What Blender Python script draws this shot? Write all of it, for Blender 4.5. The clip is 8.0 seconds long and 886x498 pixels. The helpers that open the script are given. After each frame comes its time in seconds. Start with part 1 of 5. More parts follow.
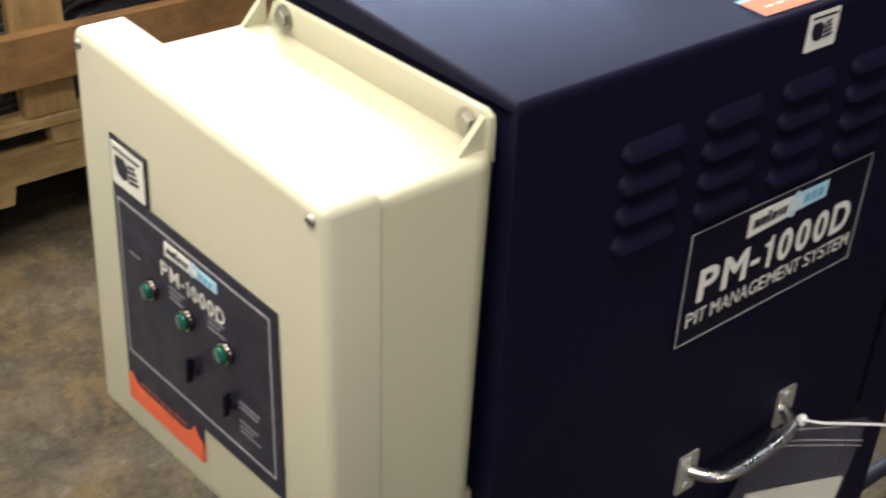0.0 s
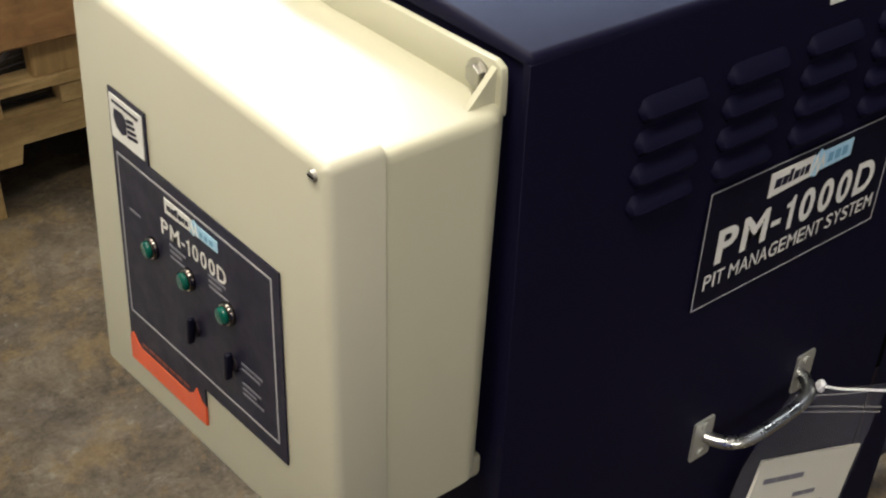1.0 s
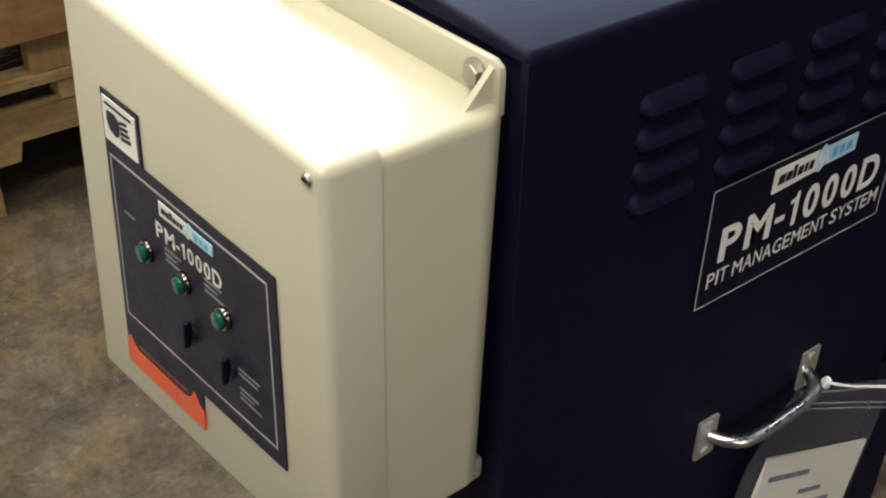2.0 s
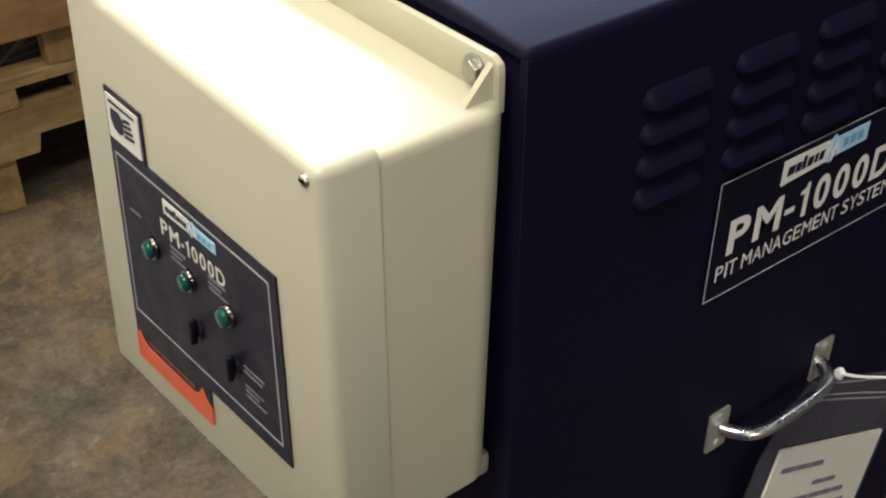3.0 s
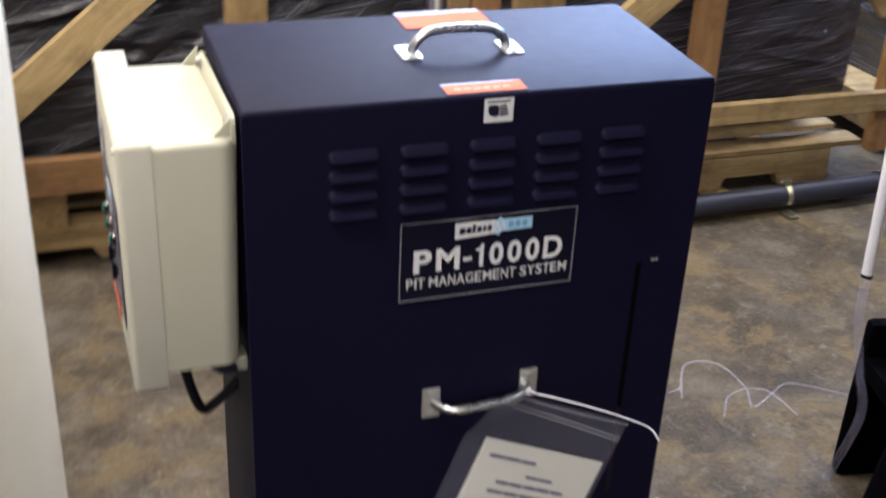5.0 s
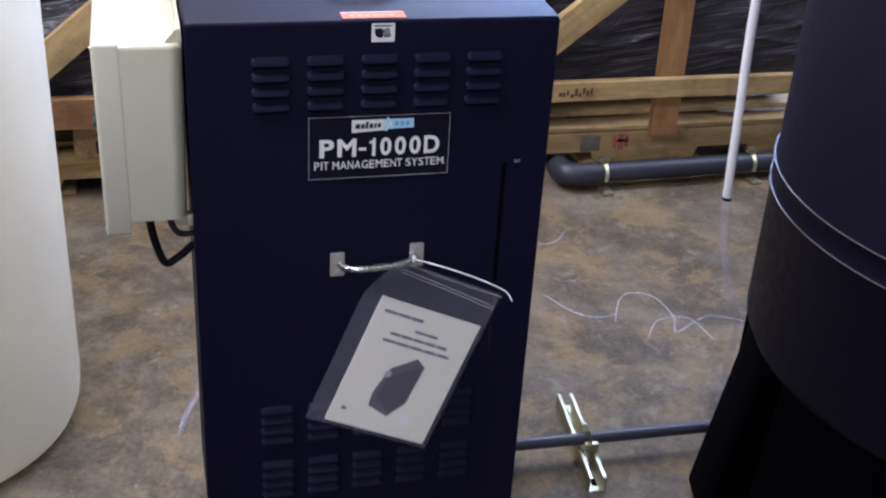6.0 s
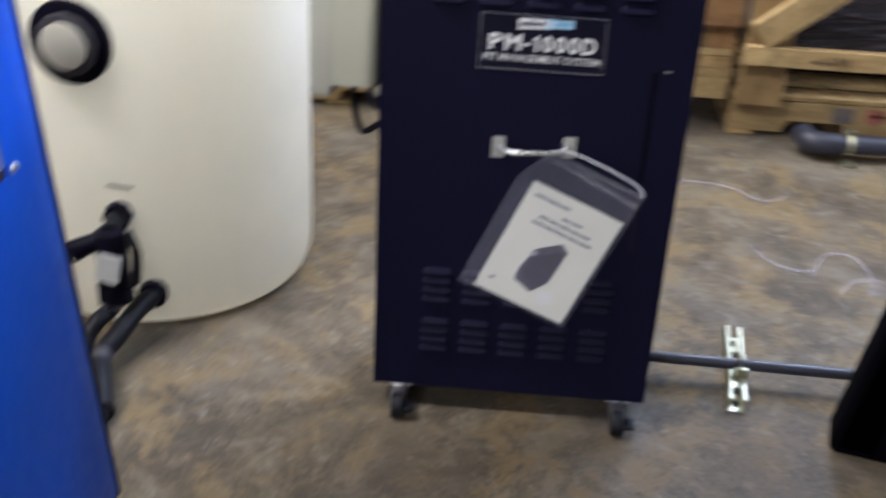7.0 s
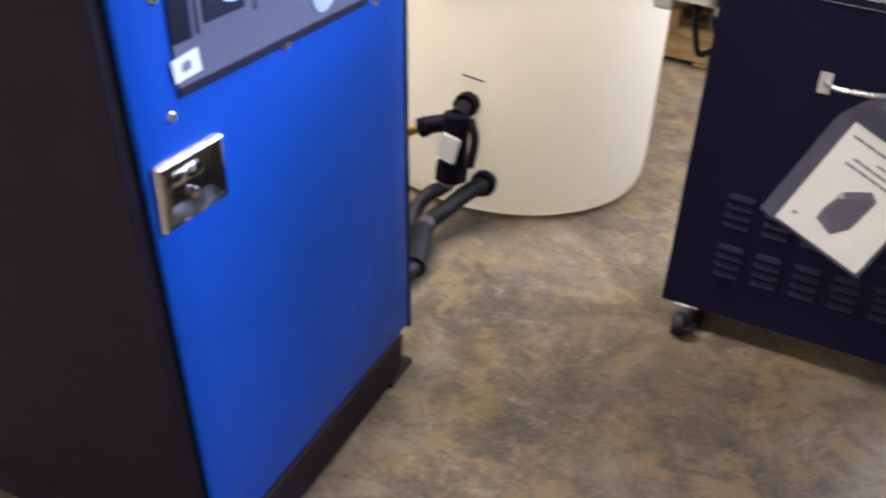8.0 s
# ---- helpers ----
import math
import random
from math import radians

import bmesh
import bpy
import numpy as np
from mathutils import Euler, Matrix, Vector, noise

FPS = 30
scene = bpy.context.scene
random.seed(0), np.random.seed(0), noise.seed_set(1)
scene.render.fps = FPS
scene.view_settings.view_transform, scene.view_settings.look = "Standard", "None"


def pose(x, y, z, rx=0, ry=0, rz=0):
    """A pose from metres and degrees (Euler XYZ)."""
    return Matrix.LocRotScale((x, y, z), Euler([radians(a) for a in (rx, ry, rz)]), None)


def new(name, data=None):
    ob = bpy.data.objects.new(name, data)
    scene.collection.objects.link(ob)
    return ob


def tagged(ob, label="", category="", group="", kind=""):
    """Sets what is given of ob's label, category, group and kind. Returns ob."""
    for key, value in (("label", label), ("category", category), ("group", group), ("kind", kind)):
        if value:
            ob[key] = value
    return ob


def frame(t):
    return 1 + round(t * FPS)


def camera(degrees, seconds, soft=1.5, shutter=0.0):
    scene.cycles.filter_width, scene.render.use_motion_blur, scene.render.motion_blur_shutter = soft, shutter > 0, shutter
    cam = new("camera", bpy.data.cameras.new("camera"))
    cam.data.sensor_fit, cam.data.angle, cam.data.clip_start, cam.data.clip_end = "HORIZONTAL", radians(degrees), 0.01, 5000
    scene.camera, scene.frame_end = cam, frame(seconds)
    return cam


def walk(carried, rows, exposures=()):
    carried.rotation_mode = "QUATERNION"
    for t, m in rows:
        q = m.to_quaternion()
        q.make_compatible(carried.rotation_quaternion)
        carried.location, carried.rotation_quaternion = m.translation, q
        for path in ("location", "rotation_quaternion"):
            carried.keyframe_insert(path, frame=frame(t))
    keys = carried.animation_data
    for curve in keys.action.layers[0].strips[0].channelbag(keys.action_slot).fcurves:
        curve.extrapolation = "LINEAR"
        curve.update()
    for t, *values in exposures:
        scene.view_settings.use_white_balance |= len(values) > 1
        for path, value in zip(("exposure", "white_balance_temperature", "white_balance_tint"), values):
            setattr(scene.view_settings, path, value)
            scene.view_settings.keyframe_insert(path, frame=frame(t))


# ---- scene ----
cam = camera(42.0, 8.0, soft=2.1, shutter=0.5)
PATH = [
    (0.0, pose(-0.453, -0.484, 1.444, 57.63, -1.54, -38.36)),
    (0.5, pose(-0.457, -0.473, 1.438, 57.00, -0.54, -35.98)),
    (1.0, pose(-0.436, -0.467, 1.425, 55.77, -1.44, -37.69)),
    (1.5, pose(-0.432, -0.457, 1.424, 55.64, -1.28, -38.11)),
    (3.0, pose(-0.408, -0.459, 1.430, 54.44, 0.09, -37.12)),
    (3.5, pose(-0.409, -0.510, 1.464, 55.97, 0.07, -37.76)),
    (3.8, pose(-0.380, -0.582, 1.512, 58.88, 1.66, -37.48)),
    (4.0, pose(-0.357, -0.667, 1.541, 61.14, 2.39, -35.64)),
    (4.2, pose(-0.343, -0.777, 1.557, 63.66, 2.05, -33.14)),
    (4.5, pose(-0.317, -0.950, 1.575, 64.32, -0.19, -28.82)),
    (4.8, pose(-0.242, -1.147, 1.613, 63.07, -0.77, -22.13)),
    (5.0, pose(-0.201, -1.256, 1.619, 62.50, -2.54, -18.73)),
    (5.2, pose(-0.152, -1.367, 1.619, 61.81, -4.66, -15.34)),
    (6.3, pose(-0.014, -1.958, 1.705, 62.08, -1.66, -13.11)),
    (6.5, pose(0.042, -2.045, 1.703, 61.24, -1.18, -10.92)),
    (6.8, pose(0.141, -2.135, 1.696, 60.49, -1.15, -3.86)),
    (7.0, pose(0.252, -2.195, 1.654, 60.86, -2.62, 4.20)),
    (7.2, pose(0.390, -2.255, 1.582, 60.53, -4.89, 12.81)),
    (7.5, pose(0.476, -2.324, 1.542, 59.35, -5.63, 20.06)),
    (8.0, pose(0.469, -2.425, 1.524, 60.17, -4.20, 26.01)),
]
EXPO = [(0.0, -0.1, 6900, 10), (0.5, -0.2, 6900, 10), (1.0, -0.35, 6900, 10), (3.0, -0.4, 6900, 10), (3.5, -0.3, 6800, 10), (4.0, -0.2, 6700, 10),
        (4.5, 0.0, 6850, 13), (5.2, -0.02, 6100, 17), (6.3, -0.03, 5650, 19), (6.8, 0.16, 5700, 13), (7.2, 0.42, 6050, 14), (8.0, 0.68, 6450, 18)]
walk(cam, PATH, EXPO)

# ---- world and light ----
world = bpy.data.worlds.new("warehouse_air")
scene.world = world
world.use_nodes = True
world.node_tree.nodes["Background"].inputs[0].default_value = (0.75, 0.85, 1.0, 1)
world.node_tree.nodes["Background"].inputs[1].default_value = 0.0


def area_lamp(name, x, y, z, sx, sy, watts, colour):
    lamp = bpy.data.lights.new(name, "AREA")
    lamp.shape, lamp.size, lamp.size_y, lamp.energy, lamp.color = "RECTANGLE", sx, sy, watts, colour
    ob = new(name, lamp)
    ob.location = (x, y, z)
    return ob


WARM = (1.0, 0.95, 0.86)
COOL = (0.84, 0.92, 1.0)
# strip lights out of view; the one at y -6.2 is added front fill
LAMPS = [(-2.0, -6.2, 2.2, 0.25, 340, WARM), (1.6, -3.4, 2.2, 0.25, 14, COOL), (-1.6, -0.6, 2.2, 0.6, 140, WARM), (2.8, -0.6, 2.2, 0.25, 20, COOL),
         (-0.4, 1.5, 2.2, 0.9, 135, WARM), (3.4, 1.9, 2.2, 0.25, 108, COOL), (-1.8, 4.2, 2.2, 0.25, 80, WARM), (1.85, 4.0, 0.6, 2.2, 310, (0.70, 0.81, 1.0))]
LAMP_Z = 3.5
for lx, ly, sx, sy, watts, colour in LAMPS:
    area_lamp("ceiling_lamp", lx, ly, LAMP_Z - 0.02, sx, sy, watts, colour)


# cool light added to give the lid its blue sheen; no window is seen
sky = area_lamp("window_daylight", 4.8, 5.16, 3.2, 3.9, 1.28, 900, (0.42, 0.60, 1.0))
sky.rotation_euler = (radians(-90), 0, 0)


# ---- materials ----
def material(name):
    m = bpy.data.materials.new(name)
    m.use_nodes = True
    return m, m.node_tree.nodes, m.node_tree.links, m.node_tree.nodes["Principled BSDF"]


def coords(nodes, links, scale=(1, 1, 1), world_space=False):
    tc = nodes.new("ShaderNodeTexCoord")
    mp = nodes.new("ShaderNodeMapping")
    mp.inputs["Scale"].default_value = scale
    if world_space:
        geo = nodes.new("ShaderNodeNewGeometry")
        links.new(geo.outputs["Position"], mp.inputs["Vector"])
    else:
        links.new(tc.outputs["Object"], mp.inputs["Vector"])
    return mp.outputs["Vector"]


def noise_tex(nodes, links, vec, scale, detail=6, rough=0.6, distortion=0.0):
    n = nodes.new("ShaderNodeTexNoise")
    n.inputs["Scale"].default_value, n.inputs["Detail"].default_value = scale, detail
    n.inputs["Roughness"].default_value, n.inputs["Distortion"].default_value = rough, distortion
    links.new(vec, n.inputs["Vector"])
    return n.outputs["Fac"]


def ramp(nodes, links, fac, stops):
    r = nodes.new("ShaderNodeValToRGB")
    while len(r.color_ramp.elements) < len(stops):
        r.color_ramp.elements.new(0.5)
    for e, (p, c) in zip(r.color_ramp.elements, stops):
        e.position = p
        e.color = (*c, 1) if len(c) == 3 else c
    links.new(fac, r.inputs["Fac"])
    return r.outputs["Color"]


def mix(nodes, links, fac, a, b, blend="MIX"):
    m = nodes.new("ShaderNodeMix")
    m.data_type, m.blend_type = "RGBA", blend
    for sock, value in ((m.inputs[0], fac), (m.inputs[6], a), (m.inputs[7], b)):
        if isinstance(value, (int, float)):
            sock.default_value = value
        elif isinstance(value, tuple):
            sock.default_value = (*value, 1)
        else:
            links.new(value, sock)
    return m.outputs[2]


def bump(nodes, links, height, strength, distance, bsdf, normal=None):
    b = nodes.new("ShaderNodeBump")
    b.inputs["Strength"].default_value, b.inputs["Distance"].default_value = strength, distance
    links.new(height, b.inputs["Height"])
    if normal is not None:
        links.new(normal, b.inputs["Normal"])
    links.new(b.outputs["Normal"], bsdf.inputs["Normal"])
    return b.outputs["Normal"]


def paint(name, base, rough, grain=900.0, grain_strength=0.15, dirt=0.12, metallic=0.0, spec=0.5, scuffs=1.0):
    """A coated or plain surface: faint mottling, scuffs in the gloss and a fine grain."""
    m, nodes, links, b = material(name)
    v = coords(nodes, links, world_space=True)
    blot = noise_tex(nodes, links, v, 7.0, 5, 0.65)
    dark = tuple(c * (1 - dirt) for c in base)
    lite = tuple(min(1, c * (1 + dirt)) for c in base)
    col = ramp(nodes, links, blot, [(0.3, dark), (0.7, lite)])
    links.new(col, b.inputs["Base Color"])
    scuff = noise_tex(nodes, links, v, 35.0, 4, 0.7)
    r = nodes.new("ShaderNodeMapRange")
    r.inputs["From Min"].default_value, r.inputs["From Max"].default_value = 0.25, 0.75
    r.inputs["To Min"].default_value, r.inputs["To Max"].default_value = max(0.02, rough - 0.08 * scuffs), min(1, rough + 0.1 * scuffs)
    links.new(scuff, r.inputs["Value"])
    links.new(r.outputs["Result"], b.inputs["Roughness"])
    b.inputs["Metallic"].default_value = metallic
    b.inputs["Specular IOR Level"].default_value = spec
    if grain_strength:
        bump(nodes, links, noise_tex(nodes, links, v, grain, 2, 0.5), grain_strength, 0.0004, b)
    return m


def wood(name, pale, deep, knot, stretch):
    """Sawn softwood with grain along the board's longest side."""
    m, nodes, links, b = material(name)
    info = nodes.new("ShaderNodeObjectInfo")
    tc = nodes.new("ShaderNodeTexCoord")
    add = nodes.new("ShaderNodeVectorMath")
    add.operation = "MULTIPLY_ADD"
    comb = nodes.new("ShaderNodeCombineXYZ")
    for i in range(3):
        links.new(info.outputs["Random"], comb.inputs[i])
    links.new(comb.outputs[0], add.inputs[0])
    add.inputs[1].default_value = (7.3, 5.1, 9.7)
    links.new(tc.outputs["Object"], add.inputs[2])
    mp = nodes.new("ShaderNodeMapping")
    mp.inputs["Scale"].default_value = stretch
    links.new(add.outputs[0], mp.inputs["Vector"])
    v = mp.outputs["Vector"]
    grain = noise_tex(nodes, links, v, 34.0, 8, 0.68, 0.8)
    wide = noise_tex(nodes, links, v, 5.0, 4, 0.6, 1.2)
    col = ramp(nodes, links, grain, [(0.34, tuple(c * 0.72 for c in deep)), (0.48, deep), (0.60, pale)])
    col = mix(nodes, links, 0.55, col, ramp(nodes, links, wide, [(0.32, knot), (0.55, pale)]))
    eyes = nodes.new("ShaderNodeTexVoronoi")
    eyes.inputs["Scale"].default_value = 7.0
    links.new(v, eyes.inputs["Vector"])
    col = mix(nodes, links, ramp(nodes, links, eyes.outputs["Distance"], [(0.05, (0.85, 0.85, 0.85)), (0.13, (0, 0, 0))]), col, tuple(c * 0.5 for c in knot))
    stain = noise_tex(nodes, links, coords(nodes, links, world_space=True), 9.0, 6, 0.72)
    col = mix(nodes, links, ramp(nodes, links, stain, [(0.47, (0, 0, 0)), (0.68, (0.65, 0.65, 0.65))]), col, tuple(c * 0.45 for c in deep))
    tint = nodes.new("ShaderNodeHueSaturation")
    tint.inputs["Saturation"].default_value = 0.95
    mr = nodes.new("ShaderNodeMapRange")
    mr.inputs["To Min"].default_value, mr.inputs["To Max"].default_value = 0.75, 1.15
    links.new(info.outputs["Random"], mr.inputs["Value"])
    links.new(mr.outputs["Result"], tint.inputs["Value"])
    links.new(col, tint.inputs["Color"])
    links.new(tint.outputs["Color"], b.inputs["Base Color"])
    b.inputs["Roughness"].default_value = 0.72
    bump(nodes, links, grain, 0.35, 0.002, b)
    return m


def concrete():
    """Old slab: earth-brown ground, ochre and grey patches, dark stains and pale chips."""
    m, nodes, links, b = material("stained_concrete")
    v = coords(nodes, links, world_space=True)

    def blotch(scale, lo, hi, amount, detail=9, rough=0.72, warp=0.4):
        return ramp(nodes, links, noise_tex(nodes, links, v, scale, detail, rough, warp), [(lo, (0, 0, 0)), (hi, (amount, amount, amount))])

    ground = noise_tex(nodes, links, v, 3.6, 12, 0.76, 0.35)
    col = ramp(nodes, links, ground, [(0.40, (0.044, 0.034, 0.024)), (0.50, (0.094, 0.074, 0.050)), (0.59, (0.172, 0.141, 0.100))])
    col = mix(nodes, links, blotch(4.6, 0.50, 0.56, 0.68, 10, 0.74, 0.35), col, (0.200, 0.138, 0.062))
    col = mix(nodes, links, blotch(2.7, 0.51, 0.58, 0.42, 10, 0.74, 0.35), col, (0.130, 0.117, 0.103))
    col = mix(nodes, links, blotch(8.3, 0.52, 0.62, 0.55, 12, 0.78, 0.4), col, (0.040, 0.028, 0.019))
    col = mix(nodes, links, blotch(1.7, 0.52, 0.66, 0.45, 6, 0.6, 0.2), col, (0.048, 0.036, 0.026))
    col = mix(nodes, links, blotch(13.0, 0.54, 0.66, 0.6, 10, 0.75, 0.6), col, (0.215, 0.186, 0.145))
    col = mix(nodes, links, blotch(30.0, 0.65, 0.74, 0.5, 3, 0.5, 0.0), col, (0.26, 0.235, 0.195))
    col = mix(nodes, links, blotch(23.0, 0.58, 0.66, 0.6), col, (0.178, 0.116, 0.050))
    fine = noise_tex(nodes, links, v, 90.0, 5, 0.7)
    col = mix(nodes, links, 0.2, col, ramp(nodes, links, fine, [(0.35, (0.035, 0.028, 0.020)), (0.65, (0.20, 0.17, 0.13))]))
    # dimmer light before the cabinet, painted as a darker zone with ragged outline
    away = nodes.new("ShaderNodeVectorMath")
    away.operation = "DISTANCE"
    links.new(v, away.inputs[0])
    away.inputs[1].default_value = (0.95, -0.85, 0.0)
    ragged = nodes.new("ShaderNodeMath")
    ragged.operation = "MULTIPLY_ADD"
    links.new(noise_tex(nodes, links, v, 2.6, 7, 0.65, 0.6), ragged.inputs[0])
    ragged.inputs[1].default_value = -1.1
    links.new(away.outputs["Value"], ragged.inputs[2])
    darkened = ramp(nodes, links, ragged.outputs[0], [(0.36, (0.66, 0.64, 0.62)), (0.76, (1, 1, 1))])
    col = mix(nodes, links, 1.0, col, darkened, "MULTIPLY")
    links.new(col, b.inputs["Base Color"])
    rr = nodes.new("ShaderNodeMapRange")
    rr.inputs["From Min"].default_value, rr.inputs["From Max"].default_value = 0.3, 0.7
    rr.inputs["To Min"].default_value, rr.inputs["To Max"].default_value = 0.55, 0.82
    b.inputs["Specular IOR Level"].default_value = 0.22
    links.new(ground, rr.inputs["Value"])
    links.new(rr.outputs["Result"], b.inputs["Roughness"])
    bump(nodes, links, ground, 0.25, 0.004, b)
    return m


def film_wrap(name, tone, crease=1.0):
    """Black stretch film: tight wrinkles pulled slantwise in two ways, milky creases with their glints painted as pale
    streaks.
    """
    m, nodes, links, b = material(name)
    geo = nodes.new("ShaderNodeNewGeometry")

    def streaks(angle, along, across, scale, distortion):
        turn = nodes.new("ShaderNodeMapping")
        turn.inputs["Rotation"].default_value = (0, radians(angle), 0)
        links.new(geo.outputs["Position"], turn.inputs["Vector"])
        mp = nodes.new("ShaderNodeMapping")
        mp.inputs["Scale"].default_value = (along, along, across)
        links.new(turn.outputs["Vector"], mp.inputs["Vector"])
        return noise_tex(nodes, links, mp.outputs["Vector"], scale, 5, 0.62, distortion)

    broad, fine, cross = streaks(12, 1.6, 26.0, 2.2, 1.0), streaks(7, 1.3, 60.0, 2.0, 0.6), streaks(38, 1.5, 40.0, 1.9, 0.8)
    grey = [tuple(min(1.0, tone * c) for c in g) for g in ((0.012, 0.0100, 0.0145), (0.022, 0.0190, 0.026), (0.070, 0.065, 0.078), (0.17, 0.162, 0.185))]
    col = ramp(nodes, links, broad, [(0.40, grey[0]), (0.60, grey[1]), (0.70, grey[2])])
    # pale streaks painted where the creases would glint
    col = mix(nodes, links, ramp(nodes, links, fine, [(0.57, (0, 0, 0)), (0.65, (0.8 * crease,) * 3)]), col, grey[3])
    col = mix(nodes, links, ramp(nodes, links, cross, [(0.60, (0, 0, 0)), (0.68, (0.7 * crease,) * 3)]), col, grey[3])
    links.new(col, b.inputs["Base Color"])
    b.inputs["Roughness"].default_value = 0.24
    b.inputs["Coat Weight"].default_value = 0.25
    b.inputs["Coat Roughness"].default_value = 0.15
    bump(nodes, links, fine, 0.5 * crease, 0.010, b, bump(nodes, links, broad, 0.6, 0.020, b))
    return m


def clear_film(name, tint, alpha, rough=0.15):
    """Thin clear plastic: a see-through sheet with gloss."""
    m, nodes, links, b = material(name)
    b.inputs["Base Color"].default_value = (*tint, 1)
    b.inputs["Roughness"].default_value = rough
    b.inputs["Alpha"].default_value = alpha
    v = coords(nodes, links, world_space=True)
    bump(nodes, links, noise_tex(nodes, links, v, 22.0, 4, 0.6, 1.0), 0.6, 0.006, b)
    return m


NAVY = paint("navy_powder_coat", (0.0038, 0.0034, 0.0165), 0.58, 1400, 0.25, 0.08, 0.0, 0.12, 0.3)
BLACK = paint("black_paint", (0.0112, 0.0082, 0.0132), 0.5, 900, 0.2, 0.12, 0.0, 0.13)
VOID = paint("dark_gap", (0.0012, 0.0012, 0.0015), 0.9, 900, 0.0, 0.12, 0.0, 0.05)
CREAM = paint("cream_fibreglass", (0.45, 0.44, 0.330), 0.40, 420, 0.0, 0.02, 0.0, 0.5, 0.0)
CREAM_DOOR = paint("cream_fibreglass_door", (0.50, 0.487, 0.385), 0.40, 420, 0.0, 0.02, 0.0, 0.5, 0.0)
STEEL = paint("galvanised_steel", (0.62, 0.63, 0.62), 0.28, 300, 0.2, 0.15, 1.0)
PLATE = paint("zinc_plated_steel", (0.60, 0.61, 0.58), 0.36, 300, 0.2, 0.15, 0.72)
CHROME = paint("bright_chrome", (0.75, 0.74, 0.72), 0.1, 300, 0.02, 0.05, 1.0)
TRAY = paint("dulled_chrome", (0.15, 0.135, 0.125), 0.16, 300, 0.02, 0.1, 1.0)
DULL = paint("dull_bolt_steel", (0.36, 0.35, 0.32), 0.38, 300, 0.3, 0.25, 1.0)
FORK = paint("dull_castor_steel", (0.22, 0.21, 0.23), 0.4, 300, 0.2, 0.2, 1.0)
ZINC = paint("yellow_zinc", (0.40, 0.39, 0.28), 0.4, 300, 0.2, 0.2, 1.0)
BRASS = paint("brass", (0.6, 0.42, 0.12), 0.3, 300, 0.2, 0.2, 1.0)
DECAL_DARK = paint("dark_decal", (0.0105, 0.0092, 0.026), 0.45, 600, 0.05, 0.05, 0.0, 0.2)
DECAL_BLACK = paint("black_decal", (0.0036, 0.0034, 0.013), 0.48, 600, 0.05, 0.05, 0.0, 0.15)
INK_WHITE = paint("white_ink", (0.72, 0.72, 0.70), 0.5, 600, 0.0, 0.03)
INK_GREY = paint("grey_ink", (0.16, 0.16, 0.2), 0.5, 600, 0.0, 0.03)
INK_SLATE = paint("slate_ink", (0.085, 0.080, 0.100), 0.5, 600, 0.0, 0.15)
INK_SHADE = paint("deep_slate_ink", (0.055, 0.051, 0.068), 0.5, 600, 0.0, 0.15)
INK_LINE = paint("silver_ink", (0.34, 0.34, 0.37), 0.5, 600, 0.0, 0.03)
INK_SKY = paint("pale_blue_ink", (0.35, 0.58, 0.75), 0.5, 600, 0.0, 0.12)
ORANGE = paint("orange_decal", (0.72, 0.10, 0.03), 0.45, 600, 0.0, 0.06)
CORAL = paint("faded_red_decal", (0.72, 0.19, 0.115), 0.9, 600, 0.0, 0.06, 0.0, 0.05)
INK_RED = paint("faded_red_ink", (0.42, 0.040, 0.050), 0.5, 600, 0.0, 0.1)
INK_RUST = paint("rust_ink", (0.20, 0.035, 0.02), 0.5, 600, 0.0, 0.1)
INK_FROST = paint("frosted_ink", (0.52, 0.60, 0.72), 0.5, 600, 0.0, 0.06)
INK_TEAL = paint("mid_blue_ink", (0.14, 0.34, 0.52), 0.5, 600, 0.0, 0.1)
INK_DUSK = paint("dusk_blue_ink", (0.20, 0.20, 0.38), 0.45, 600, 0.0, 0.12)
INK_ROSE = paint("rose_ink", (0.80, 0.42, 0.34), 0.45, 600, 0.0, 0.06)
GREEN = paint("green_lens", (0.0, 0.070, 0.050), 0.15, 300, 0.0, 0.1)
RUBBER = paint("black_rubber", (0.006, 0.006, 0.009), 0.5, 500, 0.3, 0.2, 0.0, 0.22)
BLUE = paint("blue_powder_coat", (0.001, 0.062, 0.40), 0.36, 1100, 0.18, 0.05, 0.0, 0.2)
SLATE = paint("slate_panel", (0.11, 0.11, 0.17), 0.4, 700, 0.1, 0.06)
POLY_WHITE = paint("white_polyethylene", (0.91, 0.872, 0.77), 0.42, 260, 0.25, 0.03)
def milky(m, share, tint):
    """Lets light through a coated surface, as thick milky plastic does."""
    nodes, links = m.node_tree.nodes, m.node_tree.links
    glow = nodes.new("ShaderNodeBsdfTranslucent")
    glow.inputs["Color"].default_value = (*tint, 1)
    both = nodes.new("ShaderNodeMixShader")
    both.inputs[0].default_value = share
    links.new(nodes["Principled BSDF"].outputs[0], both.inputs[1])
    links.new(glow.outputs[0], both.inputs[2])
    links.new(both.outputs[0], nodes["Material Output"].inputs["Surface"])


